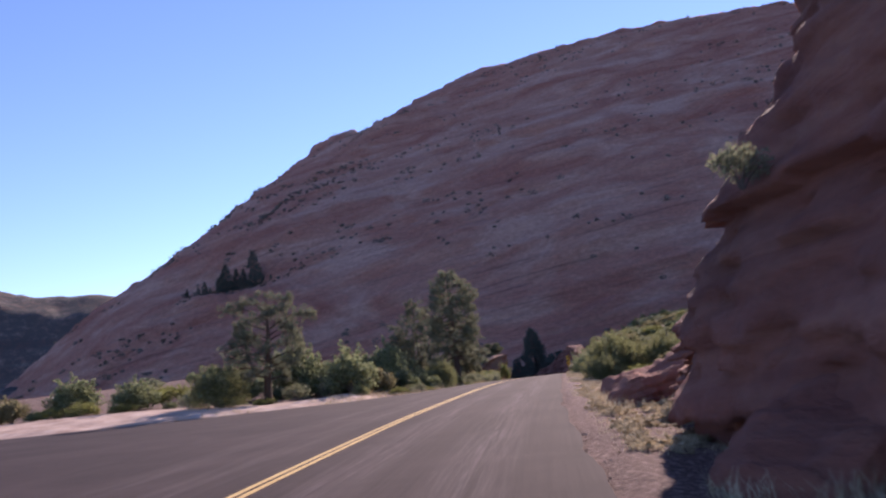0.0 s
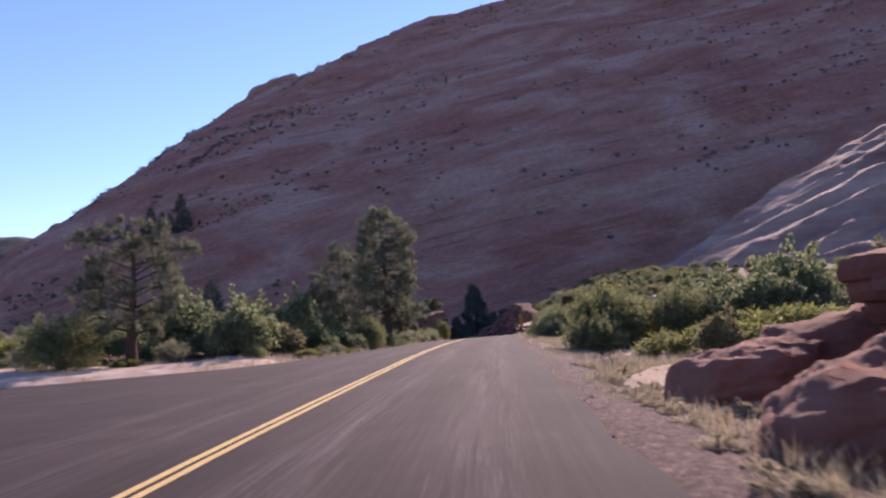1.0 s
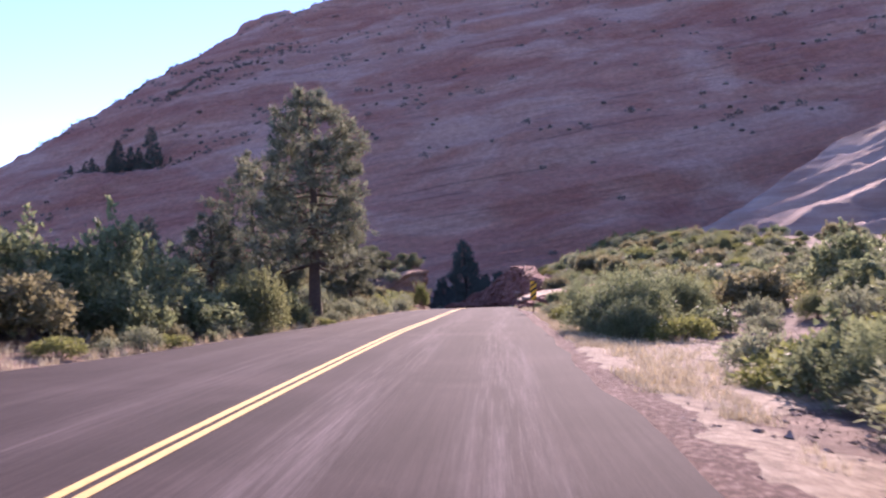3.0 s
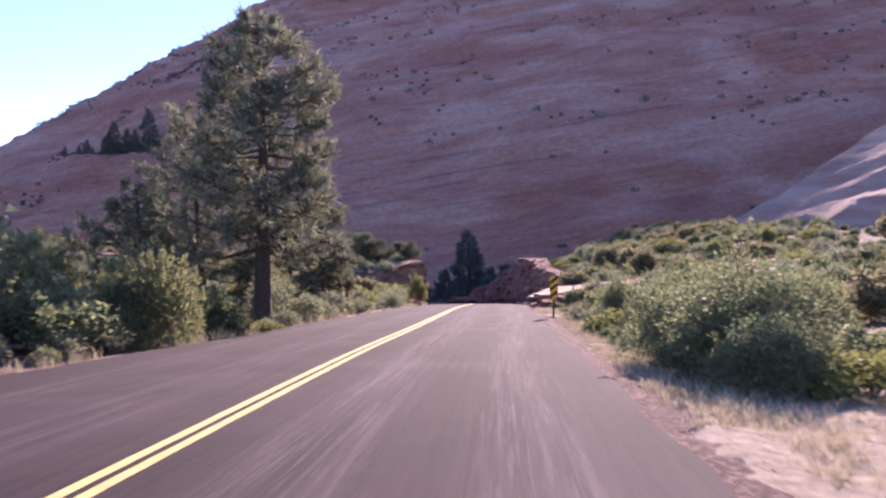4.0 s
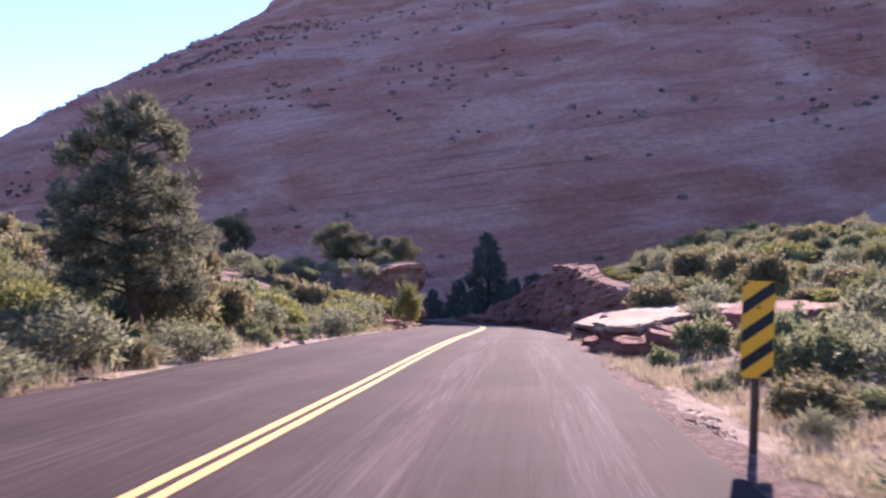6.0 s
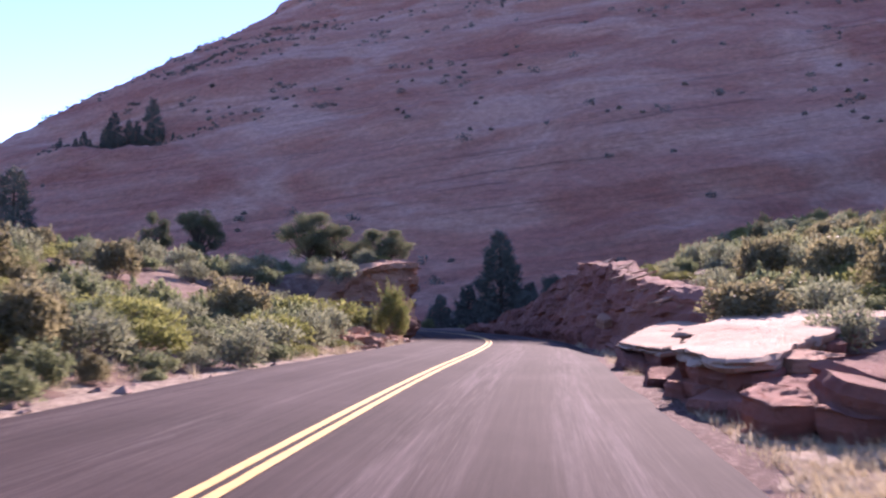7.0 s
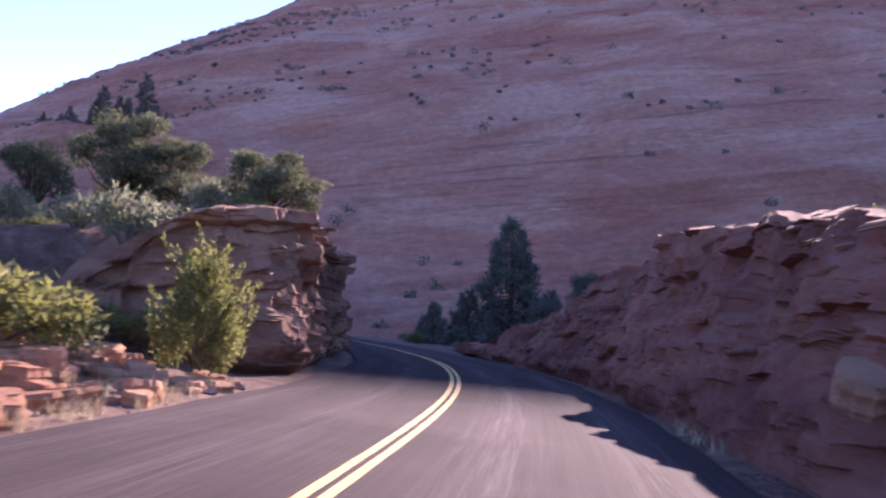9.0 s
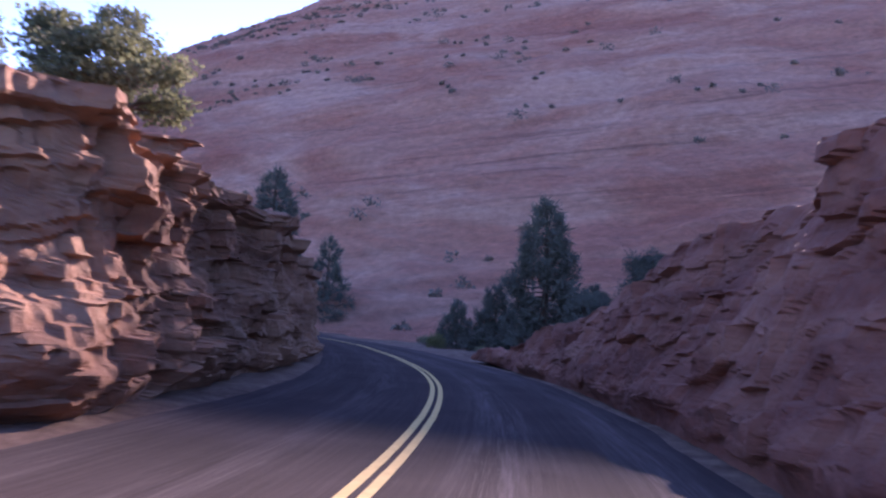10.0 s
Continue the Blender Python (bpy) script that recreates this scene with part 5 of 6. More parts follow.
SIGN_VERGE = [
    ("tall", 8.9, 48.9, 0.68), ("tall", 8.8, 50.6, 0.74), ("thick", 10.4, 49.8, 0.8), ("thick", 9.0, 52.4, 0.66), ("thick", 9.9, 57.9, 0.7), ("thick", 10.2, 55.4, 0.7), ("tall", 10.2, 59.4, 0.55), ("lime", 12.15, 73.1, 0.6), ("tall", 11.4, 52.0, 0.65), ("oak", 15.8, 52.0, 0.8), ("lime", 8.8, 54.0, 0.6), ("sage", 9.0, 56.8, 0.7), ("lime", 9.7, 58.4, 0.75), ("sage", 9.2, 59.8, 0.6),
    ("oak", 11.0, 57.0, 0.6), ("slope", 12.4, 59.5, 0.9), ("slope", 10.6, 62.0, 0.75), ("slope", 12.6, 63.4, 0.9), ("slope", 11.2, 66.0, 0.75), ("slope", 13.6, 67.0, 0.9), ("slope", 12.6, 70.2, 0.8), ("slope", 13.9, 73.6, 0.8),
    ("lime", 15.2, 77.2, 0.7), ("lime", 17.6, 78.8, 0.9),
]
RIGHT_BANK = [
    ("lime", 15.6, 91.2, 0.8), ("lime", 16.0, 96.0, 0.8), ("lime", 17.0, 100.6, 0.8), ("lime", 15.9, 104.4, 0.9), ("lime", 17.2, 104.8, 1.0), ("slope", 16.6, 109.0, 0.8), ("slope", 15.6, 120.5, 0.9), ("slope", 14.0, 127.5, 0.9),
]
TURNOUT = [
    ("tall", -7.8, 37.6, 0.72), ("lime", -9.6, 38.4, 1.0), ("sage", -6.6, 38.8, 1.0), ("oak", -13.2, 40.6, 0.8), ("lime", -15.6, 40.8, 1.2), ("lime", -18.4, 42.4, 1.2), ("oak", -23.4, 43.6, 0.8), ("sage", -5.4, 40.6, 1.1),
    ("oak", -10.4, 43.0, 0.75), ("oak", -8.2, 42.2, 0.7), ("lime", -12.4, 44.0, 1.1), ("lime", -14.6, 45.0, 1.2), ("oak", -17.0, 46.0, 0.85), ("oak", -19.8, 46.0, 0.9), ("oak", -20.4, 41.4, 0.75), ("oak", -13.5, 45.0, 0.8),
    ("oak", -6.2, 42.8, 0.9), ("oak", -6.8, 46.2, 1.05),
]
THICKET = [
    ("tall", -3.9, 42.4, 0.6), ("lime", -22.4, 47.5, 1.2), ("oak", -25.0, 48.5, 1.0), ("oak", -28.5, 49.5, 1.0), ("oak", -17.5, 48.0, 0.9), ("oak", -22.0, 50.0, 0.9), ("oak", -4.6, 44.2, 0.95), ("oak", -3.5, 46.4, 0.95),
    ("oak", -5.2, 48.8, 1.1), ("oak", -2.2, 48.6, 0.85), ("oak", -3.2, 51.2, 1.0), ("oak", -1.2, 51.0, 0.9), ("oak", -0.2, 53.0, 0.8), ("oak", -4.4, 54.0, 1.1), ("oak", -1.6, 54.4, 0.95), ("oak", 0.2, 55.6, 0.75),
    ("lime", 1.2, 57.2, 0.6), ("lime", -1.0, 47.0, 0.45), ("lime", -2.2, 44.6, 0.45), ("oak", -8.6, 50.5, 1.3), ("oak", -6.0, 51.6, 1.35), ("oak", -7.2, 55.0, 1.1), ("oak", -11.2, 47.0, 1.0), ("oak", -1.0, 57.6, 0.75),
    ("oak", -4.6, 58.5, 1.0), ("oak", -2.4, 60.5, 0.8), ("oak", -12.5, 56.0, 1.0), ("oak", -7.3, 50.2, 1.2), ("oak", -6.0, 49.8, 1.15), ("oak", -4.7, 50.2, 1.1), ("tall", -3.0, 49.6, 0.9), ("oak", -1.7, 50.4, 0.85), ("tall", -0.5, 52.0, 0.72),
    ("slope", -0.8, 62.0, 0.8), ("rust", -2.6, 62.8, 0.9), ("slope", 0.0, 64.6, 0.8), ("tall", -3.0, 61.0, 0.7), ("slope", -1.6, 66.8, 0.9), ("rust", -3.4, 66.2, 0.8), ("slope", -4.6, 64.4, 1.0),
]
LEFT_SLOPE = [
    ("sage", 1.6, 62.4, 0.8), ("sage", 0.4, 62.8, 1.0), ("slope", -1.2, 64.5, 0.9), ("sage", 1.9, 66.6, 0.9), ("slope", 1.0, 68.4, 0.8), ("slope", -1.2, 69.5, 0.9), ("sage", 2.7, 69.4, 0.9), ("slope", 1.8, 72.2, 0.8),
    ("slope", -0.4, 73.0, 0.9), ("slope", 2.5, 75.4, 0.85), ("slope", 0.6, 76.8, 0.95), ("slope", -1.6, 76.2, 1.0), ("slope", 3.0, 78.2, 0.8), ("slope", 1.4, 79.6, 0.9), ("slope", -0.6, 80.4, 0.95), ("sage", 3.9, 80.4, 0.9),
    ("slope", 3.2, 82.2, 0.75), ("slope", 1.2, 83.2, 0.85), ("slope", -1.0, 84.2, 0.95), ("lime", 3.4, 85.0, 0.8), ("oak", -5.6, 66.0, 0.8), ("oak", -9.0, 63.0, 0.9), ("oak", -16.0, 62.0, 1.0),
]
CUT_SHOULDER = [
    ("slope", 3.2, 90.2, 0.75), ("sage", 4.1, 90.4, 0.85), ("lime", 4.5, 88.8, 0.65), ("slope", 2.5, 91.9, 0.75), ("sage", 3.4, 91.6, 0.8), ("sage", 4.0, 87.0, 1.0), ("slope", 3.2, 86.2, 0.8), ("lime", 4.1, 84.6, 0.7), ("sage", 3.6, 83.4, 0.9),
    ("slope", 1.8, 86.8, 0.8), ("slope", -0.4, 88.4, 0.9), ("sage", 4.2, 87.6, 0.7), ("lime", 3.4, 89.8, 0.8), ("slope", 1.6, 91.2, 0.8), ("lime", 3.0, 96.2, 0.9), ("lime", 2.0, 94.4, 0.8), ("lime", 3.4, 95.2, 1.1),
    ("lime", 2.4, 94.0, 1.0), ("sage", 4.0, 96.4, 0.7), ("slope", 2.4, 97.2, 0.8), ("sage", 1.2, 98.6, 1.0), ("sage", 4.4, 99.4, 0.9), ("lime", 3.6, 98.8, 1.0), ("sage", 3.2, 100.4, 1.0), ("slope", 2.4, 99.2, 0.8),
    ("sage", 4.0, 102.4, 0.7), ("lime", 4.6, 103.6, 0.5), ("slope", 1.6, 103.4, 0.8), ("sage", 1.2, 96.8, 0.9), ("sage", 1.8, 101.6, 0.9), ("sage", -0.4, 102.4, 1.1), ("sage", 2.9, 103.6, 0.8), ("sage", -3.0, 109.0, 1.1),
]
TURNOUT = [("slope" if k == "oak" and x < -12 else k, x * (y + 7.3) / (y + 1.8), y + 5.5, s) for k, x, y, s in TURNOUT if (k, x) != ("tall", -7.8)] + [("lime", -9.0, 43.4, 0.8), ("sage", -12.7, 43.2, 0.8)]
NEAR_VERGE = [(k, x - (0.45 if y > 30 else 0.0), y, s) for k, x, y, s in NEAR_VERGE] + [("slope", 8.4, 49.0, 0.4), ("lime", 8.9, 45.0, 0.6), ("slope", 8.9, 49.2, 0.55), ("sage", 6.9, 33.6, 0.8), ("thick", 7.9, 36.6, 0.45), ("lime", 7.7, 38.3, 0.62), ("sage", 7.5, 35.3, 0.7), ("slope", 8.2, 37.7, 0.5), ("sage", 8.0, 39.6, 0.7)]
SPOTS = NEAR_VERGE + SIGN_VERGE + RIGHT_BANK + TURNOUT + THICKET + LEFT_SLOPE + CUT_SHOULDER
for kind, x, y, s in SPOTS:
    uneven = random.uniform(0.8, 1.25)
    if kind == "oak" and x < 2 and y < 66:
        # the thicket by the turnout is a mix of kinds and heights
        kind = random.choices(("oak", "rust", "tall"), (7, 2, 1.5))[0]
        uneven = random.uniform(0.65, 1.35)
        s *= random.uniform(0.85, 1.15)
    if x > 4 and y < 48:
        uneven = random.uniform(0.6, 0.95) if kind == "oak" else random.uniform(0.9, 1.1)
    if kind == "lime" and x > 4 and y < 28:
        uneven = random.uniform(0.62, 0.75)
    shrub(kind, x, y, s * random.uniform(0.9, 1.15), uneven)


taken = [(x, y) for _, x, y, _ in SPOTS] + [(13.5, 80.7), (12.5, 80.0), (14.5, 81.0), (11.2, 76.0), (12.2, 78.0), (13.2, 79.4), (14.6, 80.0), (11.8, 82.0), (12.6, 83.4), (13.4, 85.4), (13.9, 86.5), (12.0, 72.8), (11.0, 72.6), (12.9, 74.6), (14.4, 75.6), (16.2, 77.2), (10.6, 73.0), (11.6, 74.2), (12.6, 73.4), (13.4, 74.8), (12.4, 75.4), (13.6, 76.6), (14.6, 77.8), (12.8, 76.4), (0.9, 60.3), (8.75, 61.6)]


def scrub(n, y0, y1, near, out, side, gap, size=1.0, mix_of=(4.5, 4, 1.2, 1.2, 0.8)):
    """Fills a slope with scrub between the plants already set."""
    random.seed(int(y0 * 100 + near * 10 + n))
    made = 0
    for _ in range(n * 30):
        y = random.uniform(y0, y1)
        off = random.uniform(near, out)
        x = float(line_x(y) + (right_w(y) + off if side > 0 else -left_w(y) - off))
        if min((x - a) ** 2 + (y - b) ** 2 for a, b in taken) < gap * gap:
            continue
        taken.append((x, y))
        kind = random.choices(("slope", "sage", "rust", "lime", "tall"), mix_of)[0]
        shrub(kind, x, y, size * random.uniform(0.55, 1.1) * (0.6 if kind == "tall" else 1.0), random.uniform(0.75, 1.3))
        made += 1
        if made == n:
            break


scrub(95, 28, 112, 4.2, 22, 1, 1.5)
scrub(20, 54, 78, 1.8, 6.0, 1, 1.3)
scrub(60, 56, 84, 3.0, 13.0, 1, 1.0)
scrub(16, 35, 48, 3.0, 9.0, 1, 1.25)
scrub(46, 74, 104, 3.6, 10.0, 1, 1.05)
scrub(105, 62, 116, 2.4, 16, -1, 1.3)
scrub(36, 42, 100, 5, 30, -1, 2.0)
scrub(70, 106, 160, 3.4, 24, 1, 1.5)
scrub(34, 45, 72, 0.5, 1.7, -1, 0.75, 0.55, (5, 3, 1, 0, 0))
scrub(22, 72, 90, 0.7, 1.9, -1, 0.8, 0.5)
scrub(16, 49, 70, 0.9, 2.2, 1, 0.8, 0.42)
scrub(80, 76, 114, 6, 28, 1, 1.3)
scrub(90, 74, 122, 3.5, 28, -1, 1.15)
scrub(80, 66, 88, 0.9, 9.0, -1, 0.8, 1.0, (2, 4, 1.5, 3, 1))
scrub(70, 58, 84, 2.2, 14, 1, 0.95, 1.0, (2, 3, 2.5, 2, 1.5))
scrub(80, 82, 112, 4.5, 18, 1, 0.95, 1.0, (2, 3, 2, 2, 1))

weed = bush("dry_weed", "pale dry weed tuft on the gravel verge", M_STRAW, 0.2, 0.28, 7, 40, 0.06, 181, 0.3, 0.0, 0.9, 0.004, simple=True, shoots=7)
random.seed(31)
for k in range(110):
    y = 7 + 17 * random.random()
    x = float(line_x(y) + right_w(y)) + 0.5 + 1.3 * random.random() ** 1.3
    m = pose(x, y, ground_at(x, y) - 0.01, 0, 0, random.uniform(0, 360)) @ Matrix.Diagonal((*([random.uniform(0.5, 1.25)] * 2), random.uniform(0.45, 1.1), 1))
    if k:
        copy_thing(weed, m)
    else:
        weed.matrix_world = m


green = bush("tall_shrub", "upright bright green shrub at the foot of the rock cut", M_LIME, 0.72, 1.9, 16, 420, 0.08, 171, 0.4, 0.0, 0.7, 0.012, simple=True, shoots=50)
green.matrix_world = pose(5.5, 97.7, -2.85, 0, 0, 70)
ledge_shrub = copy_thing(PROTO["sage"][0], pose(4.95, 8.0, 2.6, 0, 0, 30) @ Matrix.Diagonal((0.42, 0.42, 0.5, 1)))
tagged(ledge_shrub, "small dry shrub rooted on the rock outcrop")
sand_shrub = copy_thing(PROTO["tall"][0], pose(-11.1, 42.4, ground_at(-11.1, 42.4) - 0.05, 0, 0, 120) @ Matrix.Diagonal((1.3, 1.3, 1.22, 1)))
tagged(sand_shrub, "broad feathery olive shrub standing alone on pale sand")


# ---- warning sign ----
def warning_sign(x, y):
    top = new("warning_sign")
    bm = bmesh.new()
    w, h = 0.115, 0.345
    bmesh.ops.create_cube(bm, size=1, matrix=Matrix.Translation((0, 0, 1.24 - h)) @ Matrix.Diagonal((2 * w, 0.004, 2 * h, 1)))
    bmesh.ops.bevel(bm, geom=[e for e in bm.edges if abs((e.verts[0].co - e.verts[1].co).y) > 0.003], offset=0.02, segments=3, affect="EDGES")
    panel = part("panel", bm, M_SIGN_YELLOW, top, "yellow reflective panel")
    # slanting black bars, clipped to the panel
    for k in range(-3, 8):
        z0 = 1.24 - 2 * h + k * 0.205 + 0.03
        pts = [(-w, z0), (w, z0 + 0.17), (w, z0 + 0.17 + 0.092), (-w, z0 + 0.092)]
        for lo, keep in ((1.24 - 2 * h + 0.008, 1), (1.24 - 0.008, -1)):
            cut = []
            for (xa, za), (xb, zb) in zip(pts, pts[1:] + pts[:1]):
                ina, inb = (za - lo) * keep >= 0, (zb - lo) * keep >= 0
                if ina:
                    cut.append((xa, za))
                if ina != inb:
                    g = (lo - za) / (zb - za)
                    cut.append((xa + (xb - xa) * g, lo))
            pts = cut
            if not pts:
                break
        if len(pts) < 3:
            continue
        bm = bmesh.new()
        front = [bm.verts.new((px * 0.97, -0.0045, pz)) for px, pz in pts]
        rear = [bm.verts.new((px * 0.97, -0.001, pz)) for px, pz in pts]
        bm.faces.new(front)
        for j in range(len(pts)):
            m = (j + 1) % len(pts)
            bm.faces.new((front[j], rear[j], rear[m], front[m]))
        part("stripe", bm, M_SIGN_BLACK, panel, "black slanting bar")
    bm = bmesh.new()
    for ox, oy, sx, sy in ((0, 0.018, 0.042, 0.006), (-0.024, 0.008, 0.008, 0.024), (0.024, 0.008, 0.008, 0.024)):
        bmesh.ops.create_cube(bm, size=1, matrix=Matrix.Translation((ox, oy + 0.004, 0.45)) @ Matrix.Diagonal((sx, sy, 1.5, 1)))
    part("post", bm, M_POST, top, "rusty steel channel post")
    for z in (0.72, 1.05):
        bm = bmesh.new()
        bmesh.ops.create_cone(bm, cap_ends=True, segments=8, radius1=0.011, radius2=0.009, depth=0.012, matrix=Matrix.Translation((0, -0.008, z)) @ Matrix.Rotation(radians(90), 4, "X"))
        part("bolt", bm, M_POST, panel)
    top.matrix_world = pose(x, y, ground_at(x, y), 0, 1.0, -6)
    return tagged(top, "yellow and black striped object marker on a rusty post", "road sign")


warning_sign(8.75, 61.6)


# ---- distance and small growth ----
def far_hill(name, label, pts, seed, mat):
    """A far rocky hill: a ridge with flanks."""
    p = np.array(pts, float)
    u = np.linspace(0, 1, 120)
    k = np.linspace(0, 1, len(p))
    rx, ry, rz = (np.interp(u, k, p[:, j]) for j in range(3))
    rz = rz + 10 * fbm(u * 9, u * 0, 4, seed)
    v = np.linspace(-1, 1, 41)
    V, _ = np.meshgrid(v, u)
    z = rz[:, None] - (rz[:, None] + 25) * np.abs(V) ** 1.15
    dy = V * 190
    x = rx[:, None] + 0 * V + 18 * fbm(u[:, None] * 14, V * 5, 3, seed + 1)
    y = ry[:, None] + dy
    z = z + 9 * fbm(x * 0.02, y * 0.02, 4, seed + 2) * (1 - np.abs(V))
    return tagged(place(name, mesh_of(name, np.stack([x, y, z], -1).reshape(-1, 3), grid_faces(120, 41)[:, ::-1], mat, True)), label, "hill", kind="structure")


far_hill("hill_far", "distant wooded sandstone hill in haze", [(-1150, 480, 20), (-800, 600, 62), (-620, 690, 84), (-480, 720, 102), (-400, 760, 104), (-330, 780, 84), (-200, 800, 50), (-80, 820, 0)], 3, M_HILL)
far_hill("hill_low", "low shaded hill at the mountain's end", [(-420, 260, -10), (-300, 320, 12), (-220, 330, 14), (-150, 330, 6), (-90, 330, -20)], 8, M_HILL)


def scatter_leaves(name, places, size, per, leaf, seed, mat, label, category):
    """Many small clumps in one mesh of leaves."""
    rng = np.random.default_rng(seed)
    cs, os_ = [], []
    for (x, y, z), s in zip(places, size):
        u = rng.normal(size=(per, 3))
        u /= np.linalg.norm(u, axis=1)[:, None]
        c = u * np.array([1.25, 1.0, 0.75]) * s * (rng.random(per) ** 0.6)[:, None]
        cs.append(c + np.array([x, y, z + 0.5 * s]))
        os_.append(u)
    ob = place(name, leaves_mesh(name, np.concatenate(cs), np.concatenate(os_), leaf * 1.15, rng, mat, 0.8, 0.7, True))
    return tagged(ob, label, category, kind="stuff")


rng = np.random.default_rng(77)
n_u, n_v = MX.shape
iu, iv = rng.integers(30, n_u - 60, 9000), ((n_v - 26) * rng.random(9000) ** 0.8).astype(int)
patchy = fbm(MX[iu, iv] * 0.02, (MZ[iu, iv] - 0.17 * MX[iu, iv]) * 0.22, 4, 61)
dense = (patchy > 0.04) & (rng.random(9000) < 0.85 * np.clip((MZ[iu, n_v - 26] - 20) / 110, 0.04, 1) ** 1.1 * 0.62)
iu, iv = iu[dense], iv[dense]
scatter_leaves("mountain_shrubs", np.stack([MX[iu, iv], MY[iu, iv], MZ[iu, iv]], -1), 0.25 + 1.0 * rng.random(len(iu)) ** 3, 46, 0.4, 5, M_FAR_SHRUB, "small dark shrubs dotted along the mountain's ledges", "shrub")
iu = rng.integers(90, 300, 70)
scatter_leaves("ridge_shrubs", np.stack([MX[iu, n_v - 24], MY[iu, n_v - 24], MZ[iu, n_v - 24] + 0.9], -1), 0.8 + 2.0 * rng.random(70) ** 3, 90, 0.45, 6, M_FAR_SHRUB, "small trees and shrubs along the mountain's crest", "shrub")


def on_mountain(x, y):
    k = np.argmin((MX - x) ** 2 + (MY - y) ** 2)
    return float(MZ.flat[k])


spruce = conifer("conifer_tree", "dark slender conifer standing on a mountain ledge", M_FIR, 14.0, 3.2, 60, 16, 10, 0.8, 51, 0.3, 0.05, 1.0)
spruce.matrix_world = pose(-62.7, 272, on_mountain(-62.7, 272) - 0.5) @ Matrix.Diagonal((0.9, 0.9, 0.88, 1))
for x, y, s in ((-71.5, 271, 0.76), (-68.8, 273, 0.6), (-65.8, 270, 0.54), (-74.8, 273, 0.42), (-78.3, 270, 0.46), (-81.1, 272, 0.34), (-60.0, 271, 0.26), (-73.2, 272, 0.5), (-76.4, 269, 0.3), (-57.2, 270, 0.2), (-84.0, 270, 0.26)):
    copy_thing(spruce, pose(x, y, on_mountain(x, y) - 0.5, 0, 0, x * 20) @ Matrix.Diagonal((s * 1.1, s * 1.1, s, 1)))


# A row of clumps added to draw the dark shadow line under the ledge.
led = np.linspace(0, 1, 60) ** 1.3
lx, ly = -84 + 50 * led + 0.6 * rng.normal(size=60), 262 + 3 * led + 2 * rng.normal(size=60)
scatter_leaves("ledge_shrubs", np.stack([lx, ly, [on_mountain(a, b) for a, b in zip(lx, ly)]], -1), 0.2 + 0.4 * rng.random(60) ** 2, 50, 0.3, 7, M_FAR_SHRUB, "low shrubs added to draw a mountain ledge's shadow line", "shrub")


def sand_sheet(name, x0, x1, y0, y1, inside, seed, label, mat=M_SAND, category="sand", cell=0.3):
    """A thin drift of pale sand laid on the ground where inside() is positive."""
    x, y = np.meshgrid(np.arange(x0, x1, cell), np.arange(y0, y1, cell))
    d = x - line_x(y)
    keep = inside(d - right_w(y), -d - left_w(y), x, y) + 0.9 * fbm(x * 0.7, y * 0.7, 4, seed) + (0.5 * fbm(x * 4, y * 4, 3, seed) if cell < 0.3 else 0)
    z = ground_z(x, y) + 0.035 * np.clip(keep, -1, 1) + 0.004
    f = grid_faces(*x.shape)
    f = f[(keep.reshape(-1)[f] > -0.25).all(1)]
    used, back_ = np.unique(f, return_inverse=True)
    v = np.stack([x, y, z], -1).reshape(-1, 3)[used]
    return tagged(place(name, mesh_of(name, v, back_.reshape(-1, 4), mat, True)), label, category, kind="structure")


sand_sheet("sand_turnout", -46, 2, 24, 51, lambda dr, dl, x, y: np.minimum(np.minimum(dl * 1.2 + 0.2, (np.interp(x, [-44, -32, -18, -8, -3, 1], [44, 48, 46.5, 43.5, 42, 40.5]) - y) * 0.6), np.minimum(x + 42 + 2.5 * fbm(y * 0.3, y * 0, 2, 8), (y - 26) * 0.9 + (x + 24) * 0.25)), 3, "pale sand along the paved turnout's edge")
sand_sheet("sand_verge", 4, 16, 17, 31, lambda dr, dl, x, y: np.minimum(dr - 2.4, 3.9 - dr), 6, "pale sand and dry litter on the verge")
sand_sheet("sand_shoulder", 4, 14, 30, 73, lambda dr, dl, x, y: np.minimum(dr - 0.35, np.interp(y, [30, 36, 40, 44, 46.5, 60, 73], [0.9, 1.0, 3.6, 3.4, 1.3, 1.05, 1.0]) - dr) * 1.2, 9, "pale dry litter along the gravel shoulder", M_LITTER, "litter", 0.12)
sand_sheet("sand_shoulder_left", -3, 9, 66, 88, lambda dr, dl, x, y: np.minimum(dl - 0.1, 0.8 - dl) * 1.2, 12, "pale dry litter along the pavement's edge", M_LITTER, "litter", 0.12)


sand_sheet("gravel_shoulder", -2, 14, -6, 93, lambda dr, dl, x, y: np.minimum(dr + 0.4, np.interp(y, [0, 20, 30, 42], [1.7, 1.3, 0.75, 0.55]) - dr) * 1.6, 21, "dark reddish gravel shoulder along the pavement", M_SHOULDER, "gravel", 0.15)


def verge_places(n, seed, y0, y1, a, b, side):
    r = np.random.default_rng(seed)
    y = r.uniform(y0, y1, n)
    off = a + (b - a) * r.random(n) ** 1.3
    x = line_x(y) + (right_w(y) + off if side > 0 else -left_w(y) - off)
    return x, y, ground_z(x, y), r


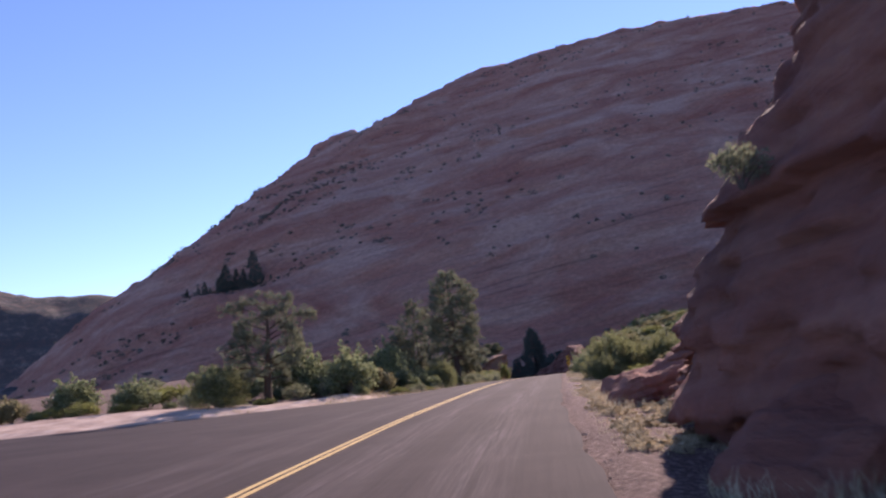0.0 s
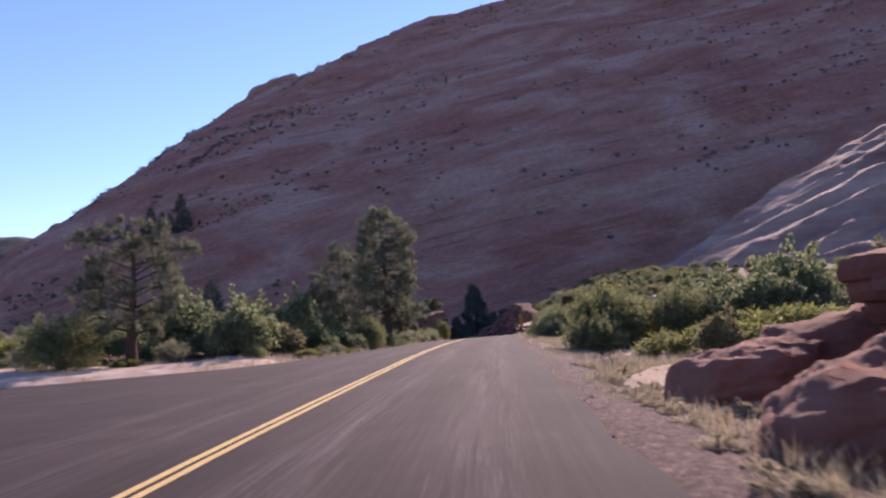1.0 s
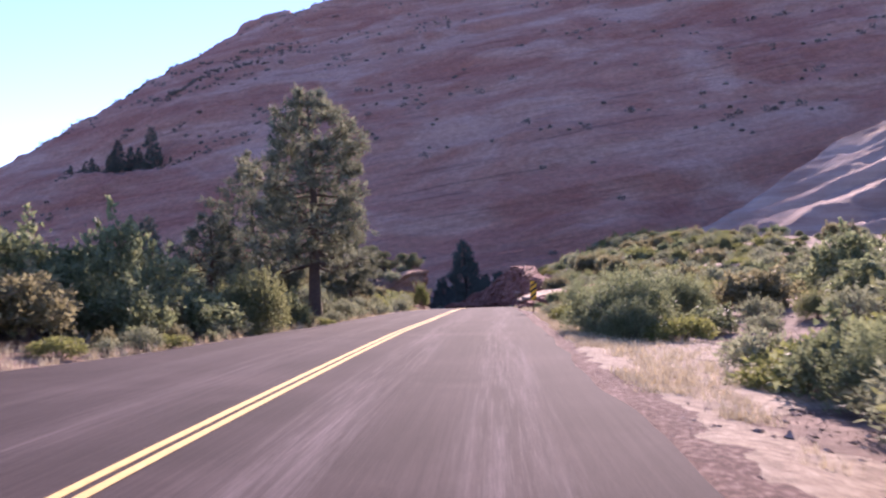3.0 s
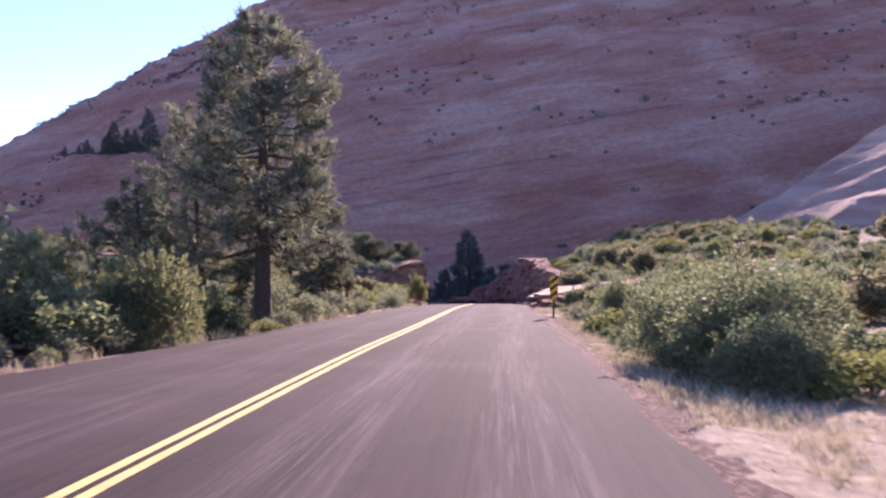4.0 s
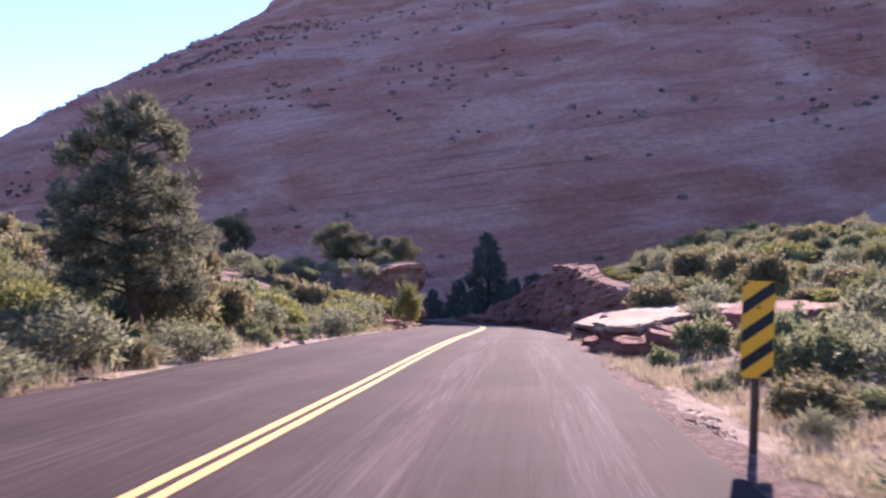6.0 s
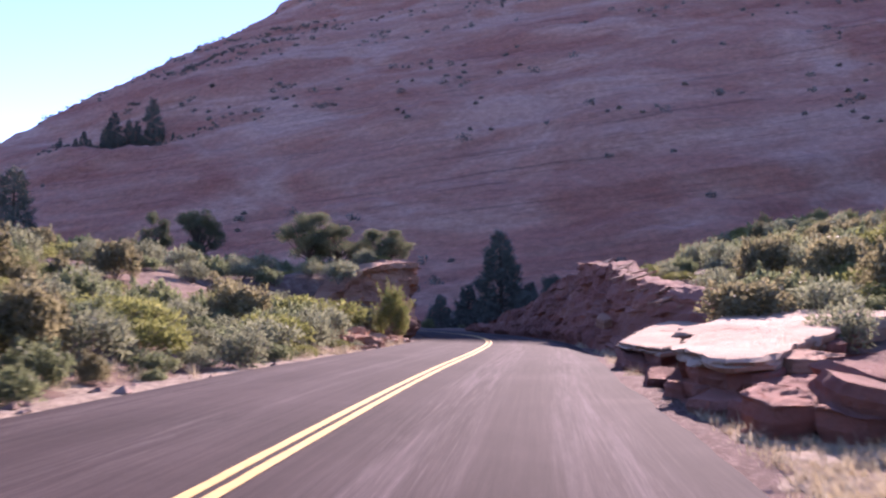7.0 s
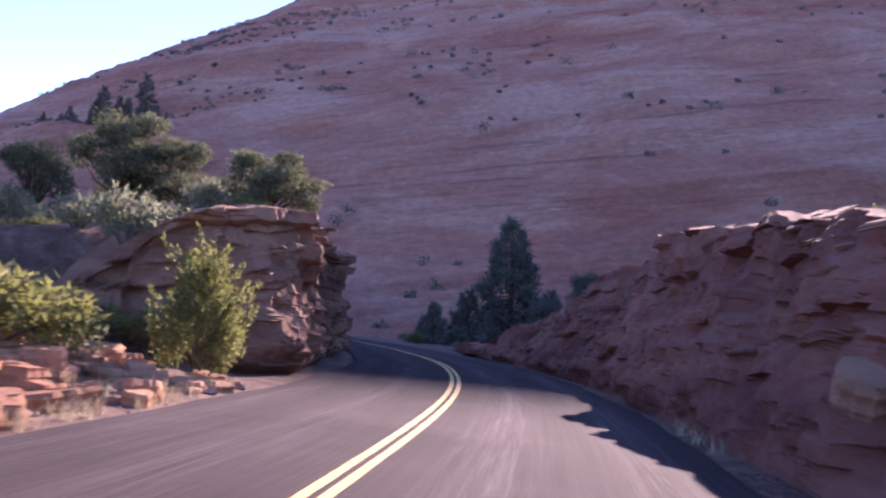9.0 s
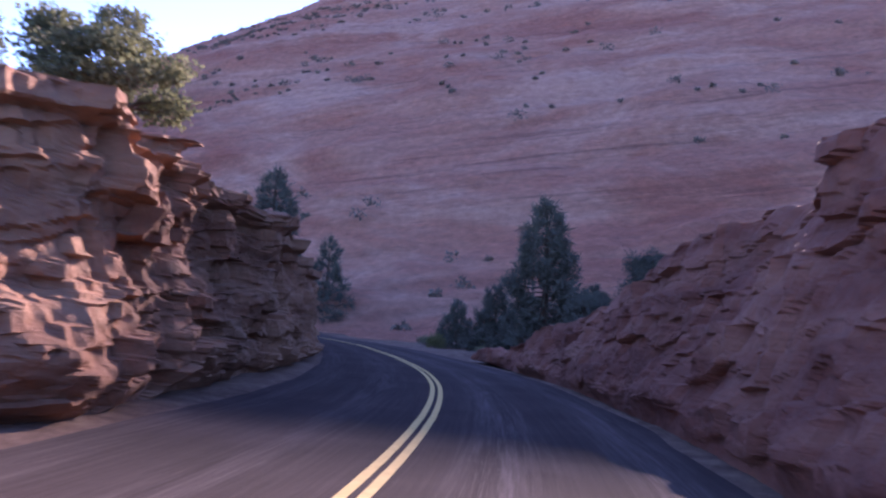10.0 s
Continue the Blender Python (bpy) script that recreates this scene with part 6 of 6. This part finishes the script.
def stones(name, n, seed, y0, y1, a, b, side, size, label):
    """Loose stones strewn over a verge: small angular lumps in one mesh."""
    x, y, z, r = verge_places(n, seed, y0, y1, a, b, side)
    base = np.array([(1, 0.2, 0), (-0.3, 1, 0.1), (-1, -0.1, 0), (0.2, -1, 0.1), (0.1, 0.1, 1), (0, 0, -1)]) * np.array([0.95, 0.8, 0.55])
    tri = np.array([(0, 1, 4), (1, 2, 4), (2, 3, 4), (3, 0, 4), (1, 0, 5), (2, 1, 5), (3, 2, 5), (0, 3, 5)])
    s = size * (0.35 + 1.4 * r.random(n) ** 3)
    v = base[None] * s[:, None, None] * r.uniform(0.65, 1.2, (n, 6, 3))
    w = r.uniform(0, 6.28, n)
    c, q = np.cos(w)[:, None], np.sin(w)[:, None]
    v = np.stack([v[..., 0] * c - v[..., 1] * q, v[..., 0] * q + v[..., 1] * c, v[..., 2]], -1)
    v = v + np.stack([x, y, z + 0.2 * s], -1)[:, None]
    f = (tri[None] + 6 * np.arange(n)[:, None, None]).reshape(-1, 3)
    return tagged(place(name, mesh_of(name, v.reshape(-1, 3), f, M_GRAVEL)), label, "gravel", kind="stuff")


stones("gravel_verge", 20000, 1, 2, 76, -0.25, 1.9, 1, 0.021, "reddish gravel strewn along the pavement's edge")
stones("gravel_turnout", 3500, 2, 30, 100, -0.2, 2.0, -1, 0.02, "reddish gravel strewn along the pavement's edge")
stones("loose_stones", 3600, 13, 3, 30, 0.2, 3.0, 1, 0.032, "small pale stones strewn over the gravel verge")
stones("loose_stones", 5200, 14, 3, 27, -0.05, 2.3, 1, 0.036, "small pale stones strewn over the gravel verge")
stones("loose_stones", 420, 3, 4, 96, 0.8, 5.0, 1, 0.055, "loose sandstone pieces lying on the bank")
stones("loose_stones", 500, 4, 66, 99, 0.2, 5.0, -1, 0.09, "loose sandstone pieces lying on the bank")


def grass(name, n, seed, y0, y1, a, b, side, height, label, blades=16):
    """Tufts of dry grass: thin bent blades in one mesh."""
    x, y, z, r = verge_places(n, seed, y0, y1, a, b, side)
    keep = fbm(x * 0.5, y * 0.5, 3, seed) > -0.1
    x, y, z = x[keep], y[keep], z[keep]
    m = len(x) * blades
    root = np.repeat(np.stack([x, y, z - 0.02], -1), blades, 0) + r.normal(size=(m, 3)) * np.array([0.05, 0.05, 0])
    w, hgt = r.uniform(0, 6.28, m), height * r.uniform(0.4, 1.2, m)
    lean = 0.55 * r.random(m)
    out = np.stack([np.cos(w) * lean, np.sin(w) * lean, np.ones(m)], -1)
    sidew = np.stack([-np.sin(w), np.cos(w), 0 * w], -1) * 0.004
    mid_ = root + out * (hgt * 0.55)[:, None]
    tip = root + out * hgt[:, None] + np.stack([np.cos(w), np.sin(w), -0.3 + 0 * w], -1) * (0.25 * hgt)[:, None]
    v = np.stack([root - sidew, root + sidew, mid_ + sidew * 0.8, mid_ - sidew * 0.8, tip], 1).reshape(-1, 3)
    k = 5 * np.arange(m)[:, None]
    f = [tuple(q) for q in (k + np.array([0, 1, 2, 3]))] + [tuple(q) for q in (k + np.array([3, 2, 4]))]
    return tagged(place(name, mesh_of(name, v, [tuple(int(i) for i in q) for q in f], M_STRAW)), label, "grass", kind="stuff")


grass("dry_grass", 1100, 5, 20, 66, 0.7, 3.8, 1, 0.17, "pale dry grass tufts on the verge")
grass("dry_grass", 260, 35, 21.5, 27, 1.5, 3.4, 1, 0.16, "pale dry grass tufts on the verge")
grass("dry_grass", 1300, 36, 4, 23, 0.35, 2.0, 1, 0.1, "pale dry litter and low weeds on the gravel verge", blades=12)
grass("dry_grass", 420, 15, 3, 24, 0.7, 2.4, 1, 0.27, "pale dry grass and weeds below the boulders")
grass("dry_grass", 420, 6, 66, 98, 0.2, 2.0, 1, 0.22, "pale dry grass tufts below the bank")
grass("dry_grass", 1100, 7, 36, 98, 0.2, 2.6, -1, 0.26, "pale dry grass tufts on the verge")
grass("dry_grass", 2600, 45, 28, 74, 0.35, 1.3, 1, 0.13, "pale dry grass strip along the shoulder")
grass("dry_grass", 1000, 25, 38, 78, 0.75, 1.9, 1, 0.2, "pale dry grass strip along the shoulder")
